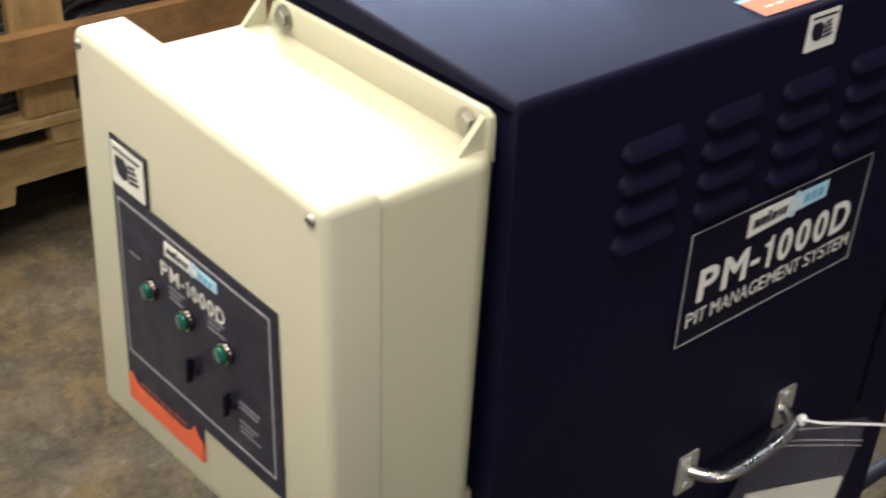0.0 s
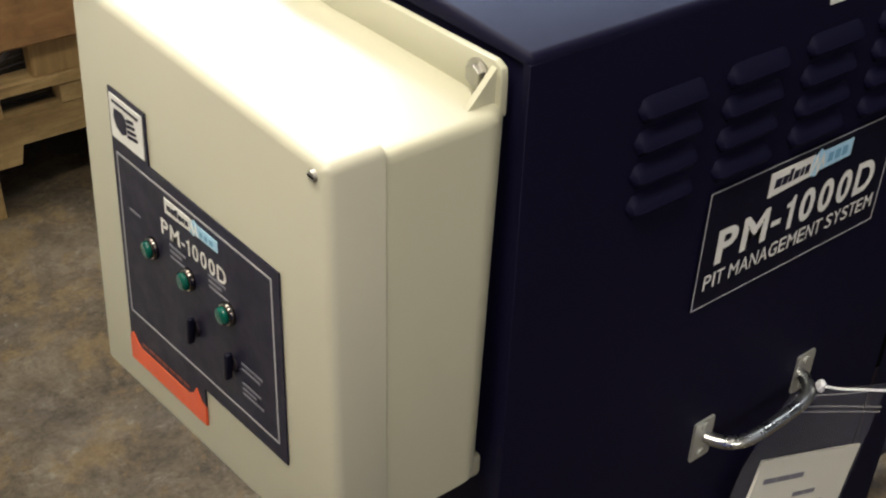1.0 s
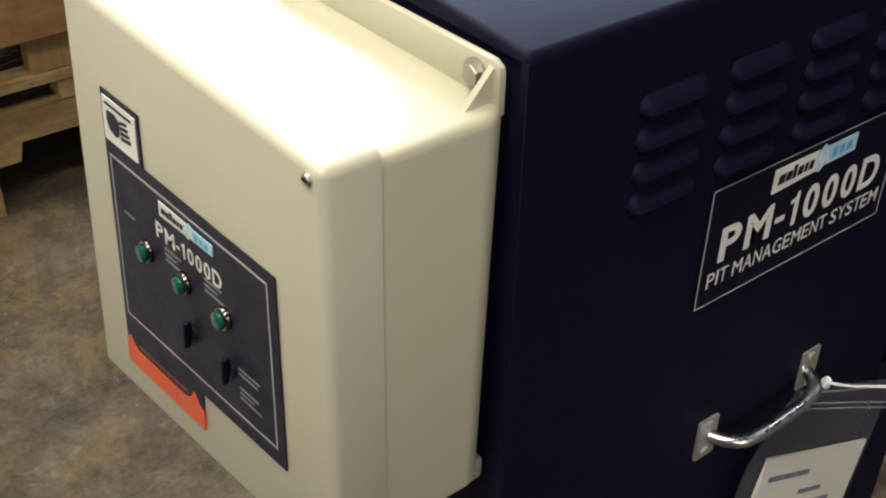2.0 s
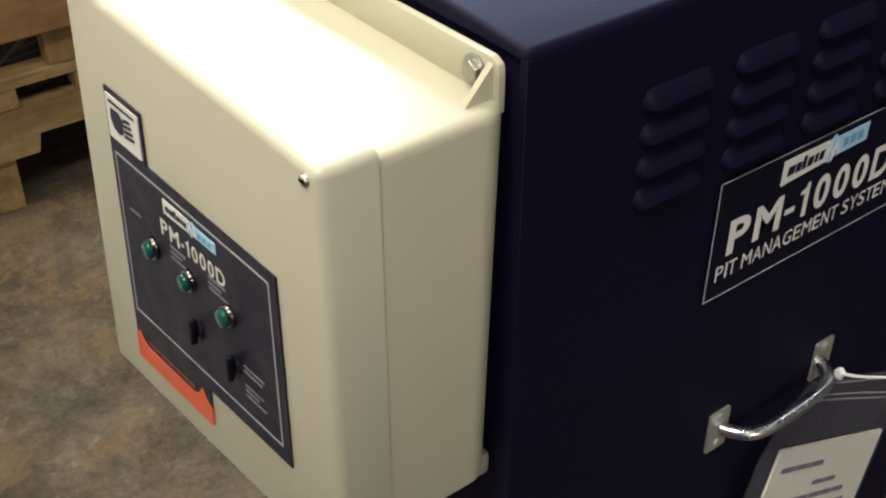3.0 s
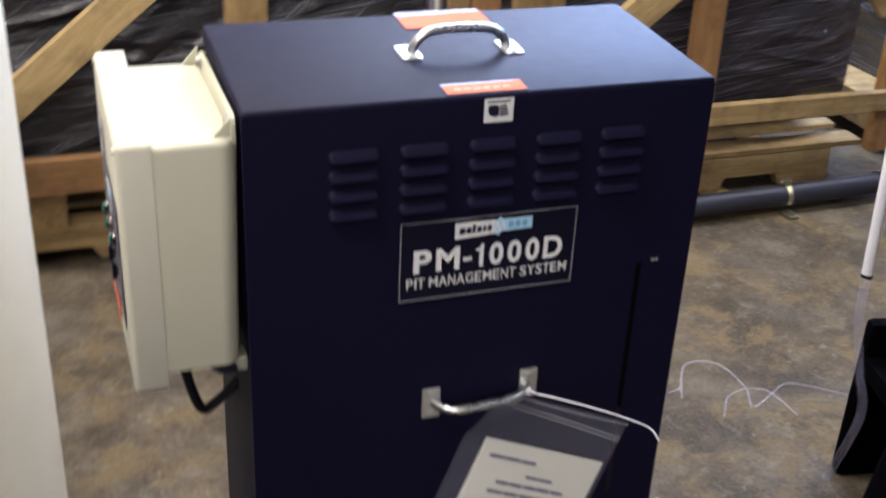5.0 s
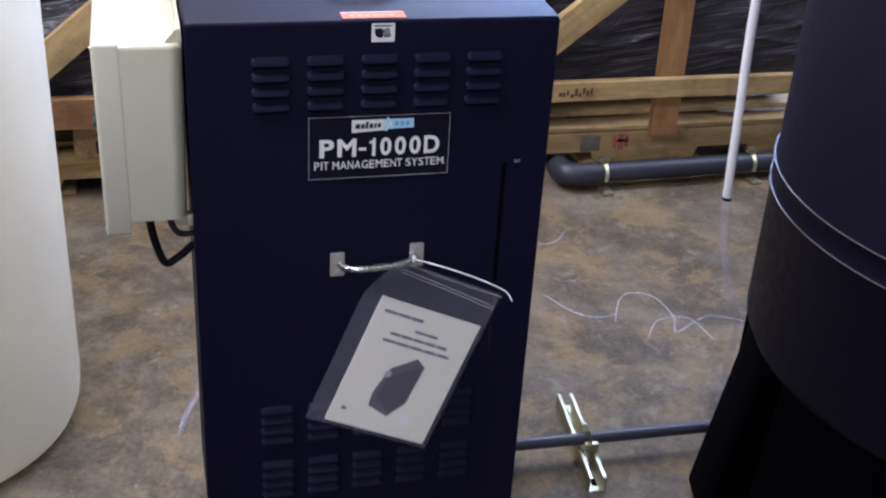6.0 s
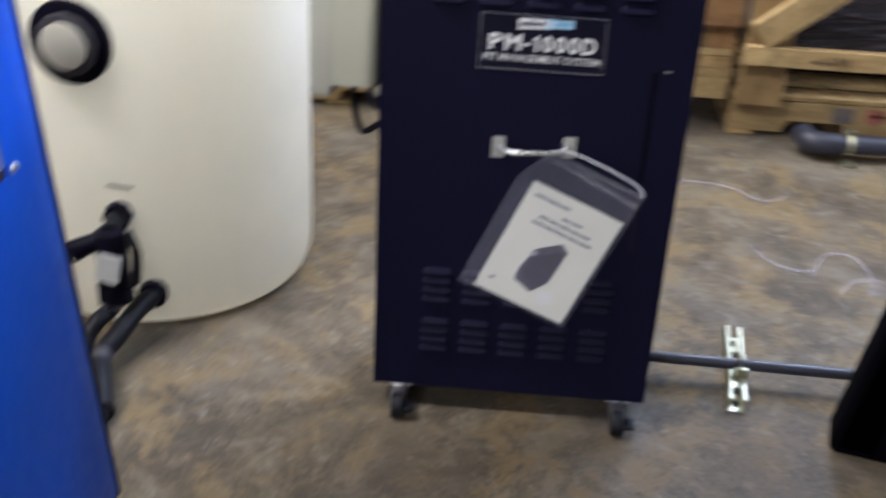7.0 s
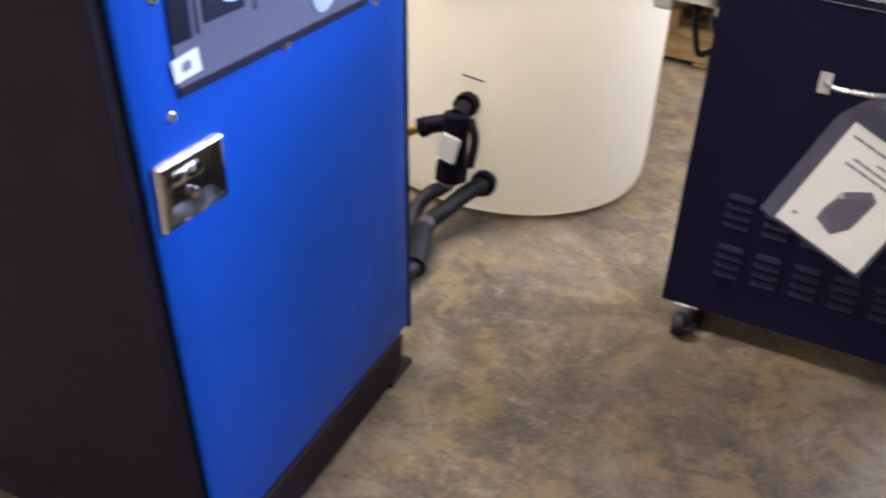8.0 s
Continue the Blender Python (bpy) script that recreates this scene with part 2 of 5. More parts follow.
milky(POLY_WHITE, 0.5, (0.96, 0.922, 0.795))
POLY_BLACK = paint("black_polyethylene", (0.0042, 0.0034, 0.0098), 0.5, 260, 0.35, 0.1, 0.0, 0.095)
# darker copy for the stand: shade under the tank is in its colour
STAND = paint("shaded_black_polyethylene", (0.0014, 0.0012, 0.0024), 0.8, 260, 0.35, 0.1, 0.0, 0.02)
SCUFF = paint("scuffed_polyethylene", (0.046, 0.043, 0.052), 0.55, 260, 0.3, 0.25)
PVC = paint("grey_pvc", (0.025, 0.026, 0.040), 0.42, 300, 0.15, 0.15)
HOSE_WHITE = paint("white_vinyl", (0.72, 0.72, 0.76), 0.35, 300, 0.1, 0.06)
CARTON = paint("grey_white_card", (0.17, 0.158, 0.190), 0.6, 500, 0.1, 0.1)
PAPER = paint("paper", (0.70, 0.695, 0.61), 0.75, 500, 0.15, 0.04)
BAG = clear_film("clear_bag", (0.36, 0.36, 0.45), 0.10)
BAG_SEAL = clear_film("clear_bag_seal", (0.55, 0.55, 0.58), 0.35)
TUBE = clear_film("clear_tube", (0.78, 0.76, 1.0), 0.11)
PINE = wood("pale_pine", (0.530, 0.362, 0.146), (0.345, 0.208, 0.075), (0.222, 0.114, 0.037), (1, 1, 1))
PINE_X = wood("pale_pine_lengthwise", (0.570, 0.400, 0.168), (0.385, 0.245, 0.090), (0.231, 0.123, 0.040), (0.12, 1, 1))
PINE_Z = wood("pale_pine_upright", (0.463, 0.298, 0.110), (0.286, 0.166, 0.059), (0.204, 0.106, 0.033), (1, 1, 0.12))
FIR_X = wood("orange_fir_lengthwise", (0.390, 0.205, 0.068), (0.300, 0.145, 0.045), (0.245, 0.105, 0.033), (0.12, 1, 1))
FIR_Z = wood("orange_fir_upright", (0.390, 0.205, 0.068), (0.300, 0.145, 0.045), (0.245, 0.105, 0.033), (1, 1, 0.12))
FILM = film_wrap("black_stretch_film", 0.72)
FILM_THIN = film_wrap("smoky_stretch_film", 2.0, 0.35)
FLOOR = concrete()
WALL = paint("painted_block", (0.32, 0.30, 0.27), 0.8, 90, 0.4, 0.12)
CEILING = paint("dark_roof_deck", (0.20, 0.20, 0.21), 0.8, 60, 0.3, 0.15)


# ---- mesh helpers ----
def part(name, bm, mat, parent=None, label="", smooth=False, matrix=None):
    """One mesh object from a bmesh, under a thing or a part."""
    bmesh.ops.recalc_face_normals(bm, faces=bm.faces)
    me = bpy.data.meshes.new(name)
    bm.to_mesh(me)
    bm.free()
    me.materials.append(mat)
    if smooth:
        me.shade_smooth()
        me.set_sharp_from_angle(angle=radians(38))
    ob = new(name, me)
    if matrix is not None:
        ob.matrix_basis = matrix
    if parent is not None:
        ob.parent = parent
    if label:
        ob["label"] = label
    return ob


def thing(name, label, category, at=(0, 0, 0), group="", kind=""):
    ob = new(name)
    ob.empty_display_size = 0.05
    ob.location = at
    return tagged(ob, label, category, group, kind)


def box(x0, x1, y0, y1, z0, z1, bevel=0.0, segments=2, bm=None):
    own = bm is None
    bm = bm or bmesh.new()
    m = Matrix.Translation(((x0 + x1) / 2, (y0 + y1) / 2, (z0 + z1) / 2)) @ Matrix.Diagonal((x1 - x0, y1 - y0, z1 - z0, 1))
    made = bmesh.ops.create_cube(bm, size=1, matrix=m)
    if bevel:
        edges = list({e for v in made["verts"] for e in v.link_edges})
        bmesh.ops.bevel(bm, geom=edges, offset=bevel, segments=segments, affect="EDGES", profile=0.5)
    return bm


def rod(a, b, r0, r1=None, sides=20, bm=None, bevel=0.0):
    """A solid round bar from a to b."""
    bm = bm or bmesh.new()
    a, b = Vector(a), Vector(b)
    d = b - a
    m = Matrix.Translation((a + b) / 2) @ d.to_track_quat("Z", "Y").to_matrix().to_4x4()
    made = bmesh.ops.create_cone(bm, cap_ends=True, segments=sides, radius1=r0, radius2=r0 if r1 is None else r1, depth=d.length, matrix=m)
    if bevel:
        edges = [e for e in {e for v in made["verts"] for e in v.link_edges} if any(len(f.verts) > 4 for f in e.link_faces)]
        bmesh.ops.bevel(bm, geom=edges, offset=bevel, segments=2, affect="EDGES", profile=0.5)
    return bm


def smooth_line(pts, steps=8):
    """Points along a smooth line through pts."""
    pts = [Vector(p) for p in pts]
    out = []
    for i in range(len(pts) - 1):
        p0, p1, p2, p3 = pts[max(i - 1, 0)], pts[i], pts[i + 1], pts[min(i + 2, len(pts) - 1)]
        for k in range(steps):
            t = k / steps
            out.append(0.5 * (2 * p1 + (p2 - p0) * t + (2 * p0 - 5 * p1 + 4 * p2 - p3) * t * t + (3 * p1 - p0 - 3 * p2 + p3) * t ** 3))
    return out + [pts[-1]]


def tube(pts, r, sides=10, steps=8, bm=None, flat=1.0):
    """A round (or flattened) bar swept along a smooth line."""
    bm = bm or bmesh.new()
    line = smooth_line(pts, steps) if steps > 1 else [Vector(p) for p in pts]
    rings = []
    up = Vector((0.13, 0.21, 1)).normalized()
    for i, p in enumerate(line):
        d = (line[min(i + 1, len(line) - 1)] - line[max(i - 1, 0)]).normalized()
        side = d.cross(up)
        side = side.normalized() if side.length > 1e-3 else Vector((1, 0, 0))
        nrm = side.cross(d).normalized()
        up = nrm
        rings.append([bm.verts.new(p + side * (math.cos(a) * r) + nrm * (math.sin(a) * r * flat)) for a in [2 * math.pi * k / sides for k in range(sides)]])
    for ra, rb in zip(rings, rings[1:]):
        for k in range(sides):
            bm.faces.new((ra[k], ra[(k + 1) % sides], rb[(k + 1) % sides], rb[k]))
    bm.faces.new(rings[0])
    bm.faces.new(rings[-1])
    return bm


def lathe(profile, cx, cy, sides=64, bm=None):
    """A round body from (radius, height) pairs."""
    bm = bm or bmesh.new()
    rings = [[bm.verts.new((cx + r * math.cos(2 * math.pi * k / sides), cy + r * math.sin(2 * math.pi * k / sides), z)) for k in range(sides)] for r, z in profile]
    for ra, rb in zip(rings, rings[1:]):
        for k in range(sides):
            bm.faces.new((ra[k], ra[(k + 1) % sides], rb[(k + 1) % sides], rb[k]))
    bm.faces.new(rings[0])
    bm.faces.new(rings[-1])
    return bm


def prism(outline, origin, u, v, depth, bm=None):
    """A flat plate: an outline in (u, v) about origin, with a thickness along u x v."""
    bm = bm or bmesh.new()
    origin, u, v = Vector(origin), Vector(u), Vector(v)
    n = u.cross(v).normalized() * depth
    lower = [bm.verts.new(origin + u * a + v * b) for a, b in outline]
    upper = [bm.verts.new(q.co + n) for q in lower]
    bm.faces.new(lower[::-1])
    bm.faces.new(upper)
    k = len(outline)
    for i in range(k):
        bm.faces.new((lower[i], lower[(i + 1) % k], upper[(i + 1) % k], upper[i]))
    return bm


def rounded(w, h, r, steps=4, x=0.0, y=0.0):
    pts = []
    for cx, cy, a0 in ((w - r, r, -90), (w - r, h - r, 0), (r, h - r, 90), (r, r, 180)):
        for k in range(steps + 1):
            a = radians(a0 + 90 * k / steps)
            pts.append((x + cx + r * math.cos(a), y + cy + r * math.sin(a)))
    return pts


def frame_bars(w, h, t, origin, u, v, depth):
    """A thin line drawn round a rectangle."""
    bm = bmesh.new()
    for x, y, a, b in ((0, 0, w, t), (0, h - t, w, t), (0, t, t, h - 2 * t), (w - t, t, t, h - 2 * t)):
        prism([(x, y), (x + a, y), (x + a, y + b), (x, y + b)], origin, u, v, depth, bm)
    return bm


ADVANCE = {"P": 0.667, "M": 0.833, "-": 0.333, "1": 0.43, "0": 0.556, "D": 0.722, "I": 0.278, "T": 0.611, "A": 0.722, "N": 0.722, "G": 0.778, "E": 0.667, "S": 0.667, "Y": 0.667, " ": 0.278}


def lettering(text, height, origin, u, v, mat, parent, name="lettering", width=None, bold=0.0):
    """Print set letter by letter, its lower left corner at origin."""
    total = sum(ADVANCE[c] for c in text)
    k = width / total
    u, v, o = Vector(u).normalized(), Vector(v).normalized(), Vector(origin)
    verts, faces, pen = [], [], 0.0
    dg = None
    for c in text:
        adv = ADVANCE[c]
        if c != " ":
            if c == "1":
                shape = ((0.27, 0), (0.27, 1), (0.185, 1), (0.16, 0.87), (0.03, 0.81), (0.03, 0.70), (0.145, 0.70), (0.145, 0))
                faces.append(list(range(len(verts), len(verts) + 8)))
                verts += [o + u * ((pen + 0.05 + a) * k) + v * (b * height) for a, b in shape]
                pen += adv
                continue
            fc = bpy.data.curves.new("lettering", "FONT")
            fc.body, fc.size, fc.extrude, fc.offset, fc.resolution_u = c, 1.0, 0.0, bold, 5
            tmp = bpy.data.objects.new("lettering_tmp", fc)
            scene.collection.objects.link(tmp)
            dg = bpy.context.evaluated_depsgraph_get()
            me = bpy.data.meshes.new_from_object(tmp.evaluated_get(dg))
            bpy.data.objects.remove(tmp)
            xs, ys = [q.co.x for q in me.vertices], [q.co.y for q in me.vertices]
            bear = 0.02 if c in "AYT" else 0.065
            w, left, low, tall = adv - 2 * bear, bear, 0.0, height
            if c == "-":
                w, left, low, tall = adv * 0.8, adv * 0.1, height * 0.32, height * 0.17
            base = len(verts)
            for q in me.vertices:
                a = (pen + left + (q.co.x - min(xs)) / (max(xs) - min(xs)) * w) * k
                b = low + (q.co.y - min(ys)) / (max(ys) - min(ys)) * tall
                verts.append(o + u * a + v * b)
            faces += [[base + n for n in f.vertices] for f in me.polygons]
            bpy.data.meshes.remove(me)
        pen += adv
    me = bpy.data.meshes.new(name)
    me.from_pydata(verts, [], faces)
    me.materials.append(mat)
    ob = new(name, me)
    ob.parent = parent
    return ob


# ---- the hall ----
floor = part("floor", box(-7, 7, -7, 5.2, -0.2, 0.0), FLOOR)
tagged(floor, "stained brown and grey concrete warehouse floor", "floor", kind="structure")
for name, b in (("wall_north", (-7, 7, 5.2, 5.4, -0.2, 3.9)), ("wall_south", (-7, 7, -7.2, -7, -0.2, 3.9)),
                ("wall_west", (-7.2, -7, -7.2, 5.4, -0.2, 3.9)), ("wall_east", (7, 7.2, -7.2, 5.4, -0.2, 3.9))):
    tagged(part(name, box(*b), WALL), "plain painted block warehouse wall", "wall", kind="structure")
# unseen window frame added round the lid's sheen light
win = new("window_1")
tagged(win, "unseen strip window added round the lid's sheen light", "window", kind="structure")
for b in ((2.79, 6.81, 5.14, 5.198, 2.49, 2.55), (2.79, 6.81, 5.14, 5.198, 3.85, 3.895), (2.79, 2.85, 5.14, 5.198, 2.55, 3.85), (6.75, 6.81, 5.14, 5.198, 2.55, 3.85)):
    part("window_frame", box(*b, 0.004), WALL, win)
tagged(part("ceiling", box(-7.2, 7.2, -7.2, 5.4, 3.9, 4.0), CEILING), "plain dark roof deck", "ceiling", kind="structure")


def light_fitting(x, y, sx, sy):
    f = thing("ceiling_light", "white strip light fitting hung under the roof, assumed out of view", "ceiling light", (x, y, LAMP_Z), "strip lights")
    part("housing", box(-sx / 2 - 0.03, sx / 2 + 0.03, -sy / 2 - 0.03, sy / 2 + 0.03, 0.0, 0.08, 0.01), INK_WHITE, f)
    for k in (-1, 1):
        hx, hy = (k * sx * 0.4, 0) if sx > sy else (0, k * sy * 0.4)
        part("hanger", rod((hx, hy, 0.08), (hx, hy, 3.9 - LAMP_Z), 0.006, sides=8), STEEL, f)
    return f


# a fitting for every lamp, the added front fill included
for lx, ly, sx, sy, watts, colour in LAMPS:
    light_fitting(lx, ly, sx, sy)

# ---- the navy cabinet ----
CW, CD, CH, CHB, CZ = 0.630, 0.300, 1.133, 1.150, 0.063
cab = thing("equipment_cabinet", "navy powder-coated steel equipment cabinet on castors with louvres", "cabinet", (0, 0, 0))

bm = box(0.004, CW - 0.002, 0.002, CD - 0.002, CZ, CH - 0.0062, 0.002)
part("body", bm, NAVY, cab, smooth=True)
# lid, its top rising a little to the back
bm = box(0, CW, -0.0005, CD, CH - 0.0064, CH, 0.0)
for q in bm.verts:
    if q.co.z > CH - 0.003 and q.co.y > CD / 2:
        q.co.z = CHB
bmesh.ops.bevel(bm, geom=[e for e in bm.edges if max(q.co.z for q in e.verts) > CH - 0.003], offset=0.005, segments=3, affect="EDGES", profile=0.5)
part("lid", bm, NAVY, cab, smooth=True)
# front cover with an open joint low down at its edge
part("front_cover", box(0.0005, CW - 0.0005, -0.0005, 0.006, CZ, CH - 0.0065, 0.0003, 1), NAVY, cab, smooth=True)
part("joint", box(0.547, 0.5545, -0.0013, 0.004, 0.62, 0.866), VOID, cab, "dark open joint")
part("joint", box(0.5475, 0.5535, -0.0022, 0.004, 0.46, 0.62, 0.001), BLACK, cab, "worn edge of the joint")
part("catch", box(0.568, 0.580, -0.0035, 0.003, 0.866, 0.872, 0.001), STEEL, cab)


def louvre_mesh(w, h, d):
    """A pressed hood with round ends: it swells from its upper edge to an open lip below."""
    bm = bmesh.new()
    n, m, rows = 18, 7, []
    for j in range(m + 1):
        t = j / m
        row = []
        for i in range(n + 1):
            x = (i / n * 2 - 1) * w / 2
            over = max(0.0, abs(x) - (w / 2 - h / 2)) / (h / 2)
            half = h / 2 * math.sqrt(max(0.0, 1 - over * over))
            swell = math.sin(min(1.0, t * 1.25) * math.pi / 2) * (1 - max(0.0, t - 0.8) * 3.6)
            row.append(bm.verts.new((x, -0.0010 - d * swell * (half / (h / 2)) ** 0.8, half * (1 - 2 * t))))
        rows.append(row)
    for ra, rb in zip(rows, rows[1:]):
        for i in range(n):
            bm.faces.new((ra[i], rb[i], rb[i + 1], ra[i + 1]))
    bmesh.ops.remove_doubles(bm, verts=bm.verts, dist=0.00005)
    return bm


first = part("louvre", louvre_mesh(0.068, 0.0190, 0.0085), NAVY, cab, smooth=True)
first.location = (0.136, 0, 1.066)
spots = [(0.136 + 0.091 * i, 1.066 - 0.026 * j) for i in range(5) for j in range(4)]
spots += [(0.138 + 0.089 * i, z0 - 0.0235 * j) for z0 in (0.374, 0.244) for i in range(5) for j in range(4)]
for x, z in spots[1:]:
    lv = new("louvre", first.data)
    lv.parent = cab
    lv.location = (x, 0, z)
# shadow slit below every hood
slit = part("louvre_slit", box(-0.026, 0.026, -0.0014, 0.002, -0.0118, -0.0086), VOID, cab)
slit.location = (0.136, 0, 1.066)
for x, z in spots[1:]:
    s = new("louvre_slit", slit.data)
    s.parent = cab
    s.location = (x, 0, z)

# castors
for x, y in ((0.062, 0.022), (0.570, 0.022), (0.062, CD - 0.05), (0.570, CD - 0.05)):
    c = new("castor")
    c.parent = cab
    c.location = (x, y, 0)
    part("mount_plate", box(-0.028, 0.028, -0.024, 0.024, CZ - 0.004, CZ, 0.001), STEEL, c)
    part("fork", box(-0.018, 0.018, -0.062, 0.008, 0.030, CZ - 0.004, 0.006), FORK, c, smooth=True)
    part("wheel", rod((-0.014, -0.060, 0.030), (0.014, -0.060, 0.030), 0.030, sides=24, bevel=0.004), RUBBER, c, smooth=True)
    part("brake_pedal", box(0.010, 0.038, -0.085, -0.045, 0.026, 0.036, 0.004), RUBBER, c, smooth=True)


def pull_handle(name, parent, a, b, out, rise, plate_axis):
    """A round pull between two screwed plates. a, b: plate centres; out: away from the face."""
    h = new(name)
    h.parent = parent
    h["label"] = "bright galvanised steel pull handle"
    a, b, out = Vector(a), Vector(b), Vector(out)
    d = (b - a).normalized()
    w = Vector(plate_axis)
    for c in (a, b):
        part("foot_plate", prism(rounded(0.026, 0.047, 0.002, 2, -0.013, -0.0235), c, w.cross(out), w, 0.0025), PLATE, h)
        for k in (-1, 1):
            part("screw", rod(c + w * 0.016 * k + out * 0.002, c + w * 0.016 * k + out * 0.0045, 0.0045, sides=10), PLATE, h)
    pts = [a + d * 0.004 + out * 0.002, a + d * 0.012 + out * rise * 0.55, a + d * 0.03 + out * rise * 0.92, (a + b) / 2 + out * rise,
           b - d * 0.03 + out * rise * 0.92, b - d * 0.012 + out * rise * 0.55, b - d * 0.004 + out * 0.002]
    part("grip", tube(pts, 0.0065, 12, 6, flat=1.0), STEEL, h, smooth=True)
    return h


pull_handle("pull_handle", cab, (0.250, -0.001, 0.683), (0.396, -0.001, 0.692), (0, -1, 0), 0.031, (0, 0, 1))
SL = (CHB - CH) / CD
TOPN = Vector((0, -SL, 1)).normalized()


def top(x, y, lift=0.0):
    return Vector((x, y, CH + SL * y)) + TOPN * lift


pull_handle("pull_handle", cab, top(0.249, 0.149), top(0.392, 0.147), TOPN, 0.032, Vector((0, 1, SL)).normalized())

# sign on the front cover
SX0, SX1, SZ0, SZ1 = 0.197, 0.446, 0.852, 0.968
sign = part("sign", prism(rounded(SX1 - SX0, SZ1 - SZ0, 0.003), (SX0, -0.0012, SZ0), (1, 0, 0), (0, 0, 1), 0.0012), DECAL_BLACK, cab, "black sign plate with white lettering")
part("outline", frame_bars(SX1 - SX0 - 0.002, SZ1 - SZ0 - 0.002, 0.0009, (SX0 + 0.001, -0.0025, SZ0 + 0.001), (1, 0, 0), (0, 0, 1), 0.0005), INK_LINE, sign)
lettering("PM-1000D", 0.0335, (SX0 + 0.0165, -0.0031, SZ0 + 0.041), (1, 0, 0), (0, 0, 1), INK_WHITE, sign, width=0.217, bold=0.03)
lettering("PIT MANAGEMENT SYSTEM", 0.0150, (SX0 + 0.0095, -0.0031, SZ0 + 0.0185), (1, 0, 0), (0, 0, 1), INK_WHITE, sign, width=0.231, bold=0.006)


def emblem(parent, origin, u, v, w, h):
    """A two-coloured trade mark, as plain shapes: a white band that runs into a pale blue one."""
    part("emblem_band", prism([(0, -0.15 * h), (0.52 * w, 0), (0.52 * w, h), (0, h)], origin, u, v, 0.0006), INK_WHITE, parent)
    wave = [(0.50 * w, 0.0), (0.56 * w, -0.12 * h), (0.60 * w, 0.1 * h), (w, 0.15 * h), (w, h), (0.62 * w, h), (0.58 * w, 1.2 * h), (0.54 * w, h), (0.50 * w, 0.8 * h)]
    part("emblem_wave", prism(wave, Vector(origin) + Vector(u).cross(Vector(v)) * 0.0003, u, v, 0.0006), INK_SKY, parent)
    n = Vector(u).cross(Vector(v))
    for x, a, wd, tall in ((0.05, 0.22, 0.075, 0.42), (0.14, 0.22, 0.06, 0.42), (0.215, 0.22, 0.04, 0.6), (0.275, 0.24, 0.06, 0.4), (0.355, 0.26, 0.035, 0.4), (0.41, 0.26, 0.05, 0.4)):
        part("emblem_stroke", prism([(x * w, a * h), ((x + wd) * w, a * h), ((x + wd + 0.012) * w, (a + tall) * h), ((x + 0.012) * w, (a + tall) * h)], Vector(origin) + n * 0.0007, u, v, 0.0004), DECAL_DARK, parent)
    zig = [(0.50, 0.35), (0.545, 1.0), (0.575, 0.25), (0.62, 0.95), (0.65, 0.3), (0.65, 0.1), (0.61, 0.6), (0.575, -0.05), (0.54, 0.65), (0.51, 0.1)]
    part("emblem_wave", prism([(a * w, b * h) for a, b in zig], Vector(origin) + n * 0.0010, u, v, 0.0004), INK_WHITE, parent)
    for x, wd in ((0.69, 0.06), (0.78, 0.06), (0.87, 0.06)):
        part("emblem_stroke", prism([(x * w, 0.35 * h), ((x + wd) * w, 0.37 * h), ((x + wd) * w, 0.78 * h), (x * w, 0.78 * h)], Vector(origin) + n * 0.0010, u, v, 0.0004), INK_TEAL, parent)


emblem(sign, (SX0 + 0.075, -0.0026, SZ0 + 0.088), (1, 0, 0), (0, 0, 1), 0.108, 0.020)


def hazard_label(parent, origin, u, v, w, h):
    """A white square with a dark pictogram and a line of print."""
    u, v = Vector(u), Vector(v)
    n = u.cross(v)
    lab = part("warning_label", prism(rounded(w, h, 0.001), origin, u, v, 0.0008), INK_WHITE, parent, "white warning label with a dark pictogram")
    o = Vector(origin) + n * 0.0009
    blob = [(0.15, 0.72), (0.12, 0.5), (0.2, 0.3), (0.38, 0.22), (0.5, 0.3), (0.52, 0.62), (0.4, 0.74)]
    part("pictogram", prism([(a * w, b * h) for a, b in blob], o, u, v, 0.0004), DECAL_DARK, lab)
    for k in range(4):
        y = (0.25 + 0.12 * k) * h
        part("pictogram_stripe", prism([(0.54 * w, y), ((0.84 - 0.03 * k) * w, y + 0.06 * h), ((0.84 - 0.03 * k) * w, y + 0.13 * h), (0.54 * w, y + 0.08 * h)], o, u, v, 0.0004), DECAL_DARK, lab)
    part("print_line", prism([(0.1 * w, 0.84 * h), (0.9 * w, 0.84 * h), (0.9 * w, 0.9 * h), (0.1 * w, 0.9 * h)], o, u, v, 0.0004), DECAL_DARK, lab)
    return lab


hazard_label(cab, (0.3025, -0.0003, 1.0960), (1, 0, 0), (0, 0, 1), 0.039, 0.0315)
# labels on the lid
ty = Vector((0, 1, SL)).normalized()
lab = part("top_label", prism([(0, 0), (0.128, 0), (0.128, 0.068), (0, 0.068)], top(0.273, 0.236, 0.0004), (1, 0, 0), ty, 0.0006), INK_DUSK, cab, "coral and blue-grey warning label")
part("label_field", prism([(0.0, 0.0), (0.128, 0.0), (0.128, 0.056), (0.0, 0.048)], top(0.273, 0.236, 0.0011), (1, 0, 0), ty, 0.0004), CORAL, lab)
part("print_line", prism([(0.02, 0.059), (0.105, 0.059), (0.105, 0.062), (0.02, 0.062)], top(0.273, 0.236, 0.0011), (1, 0, 0), ty, 0.0004), INK_GREY, lab)
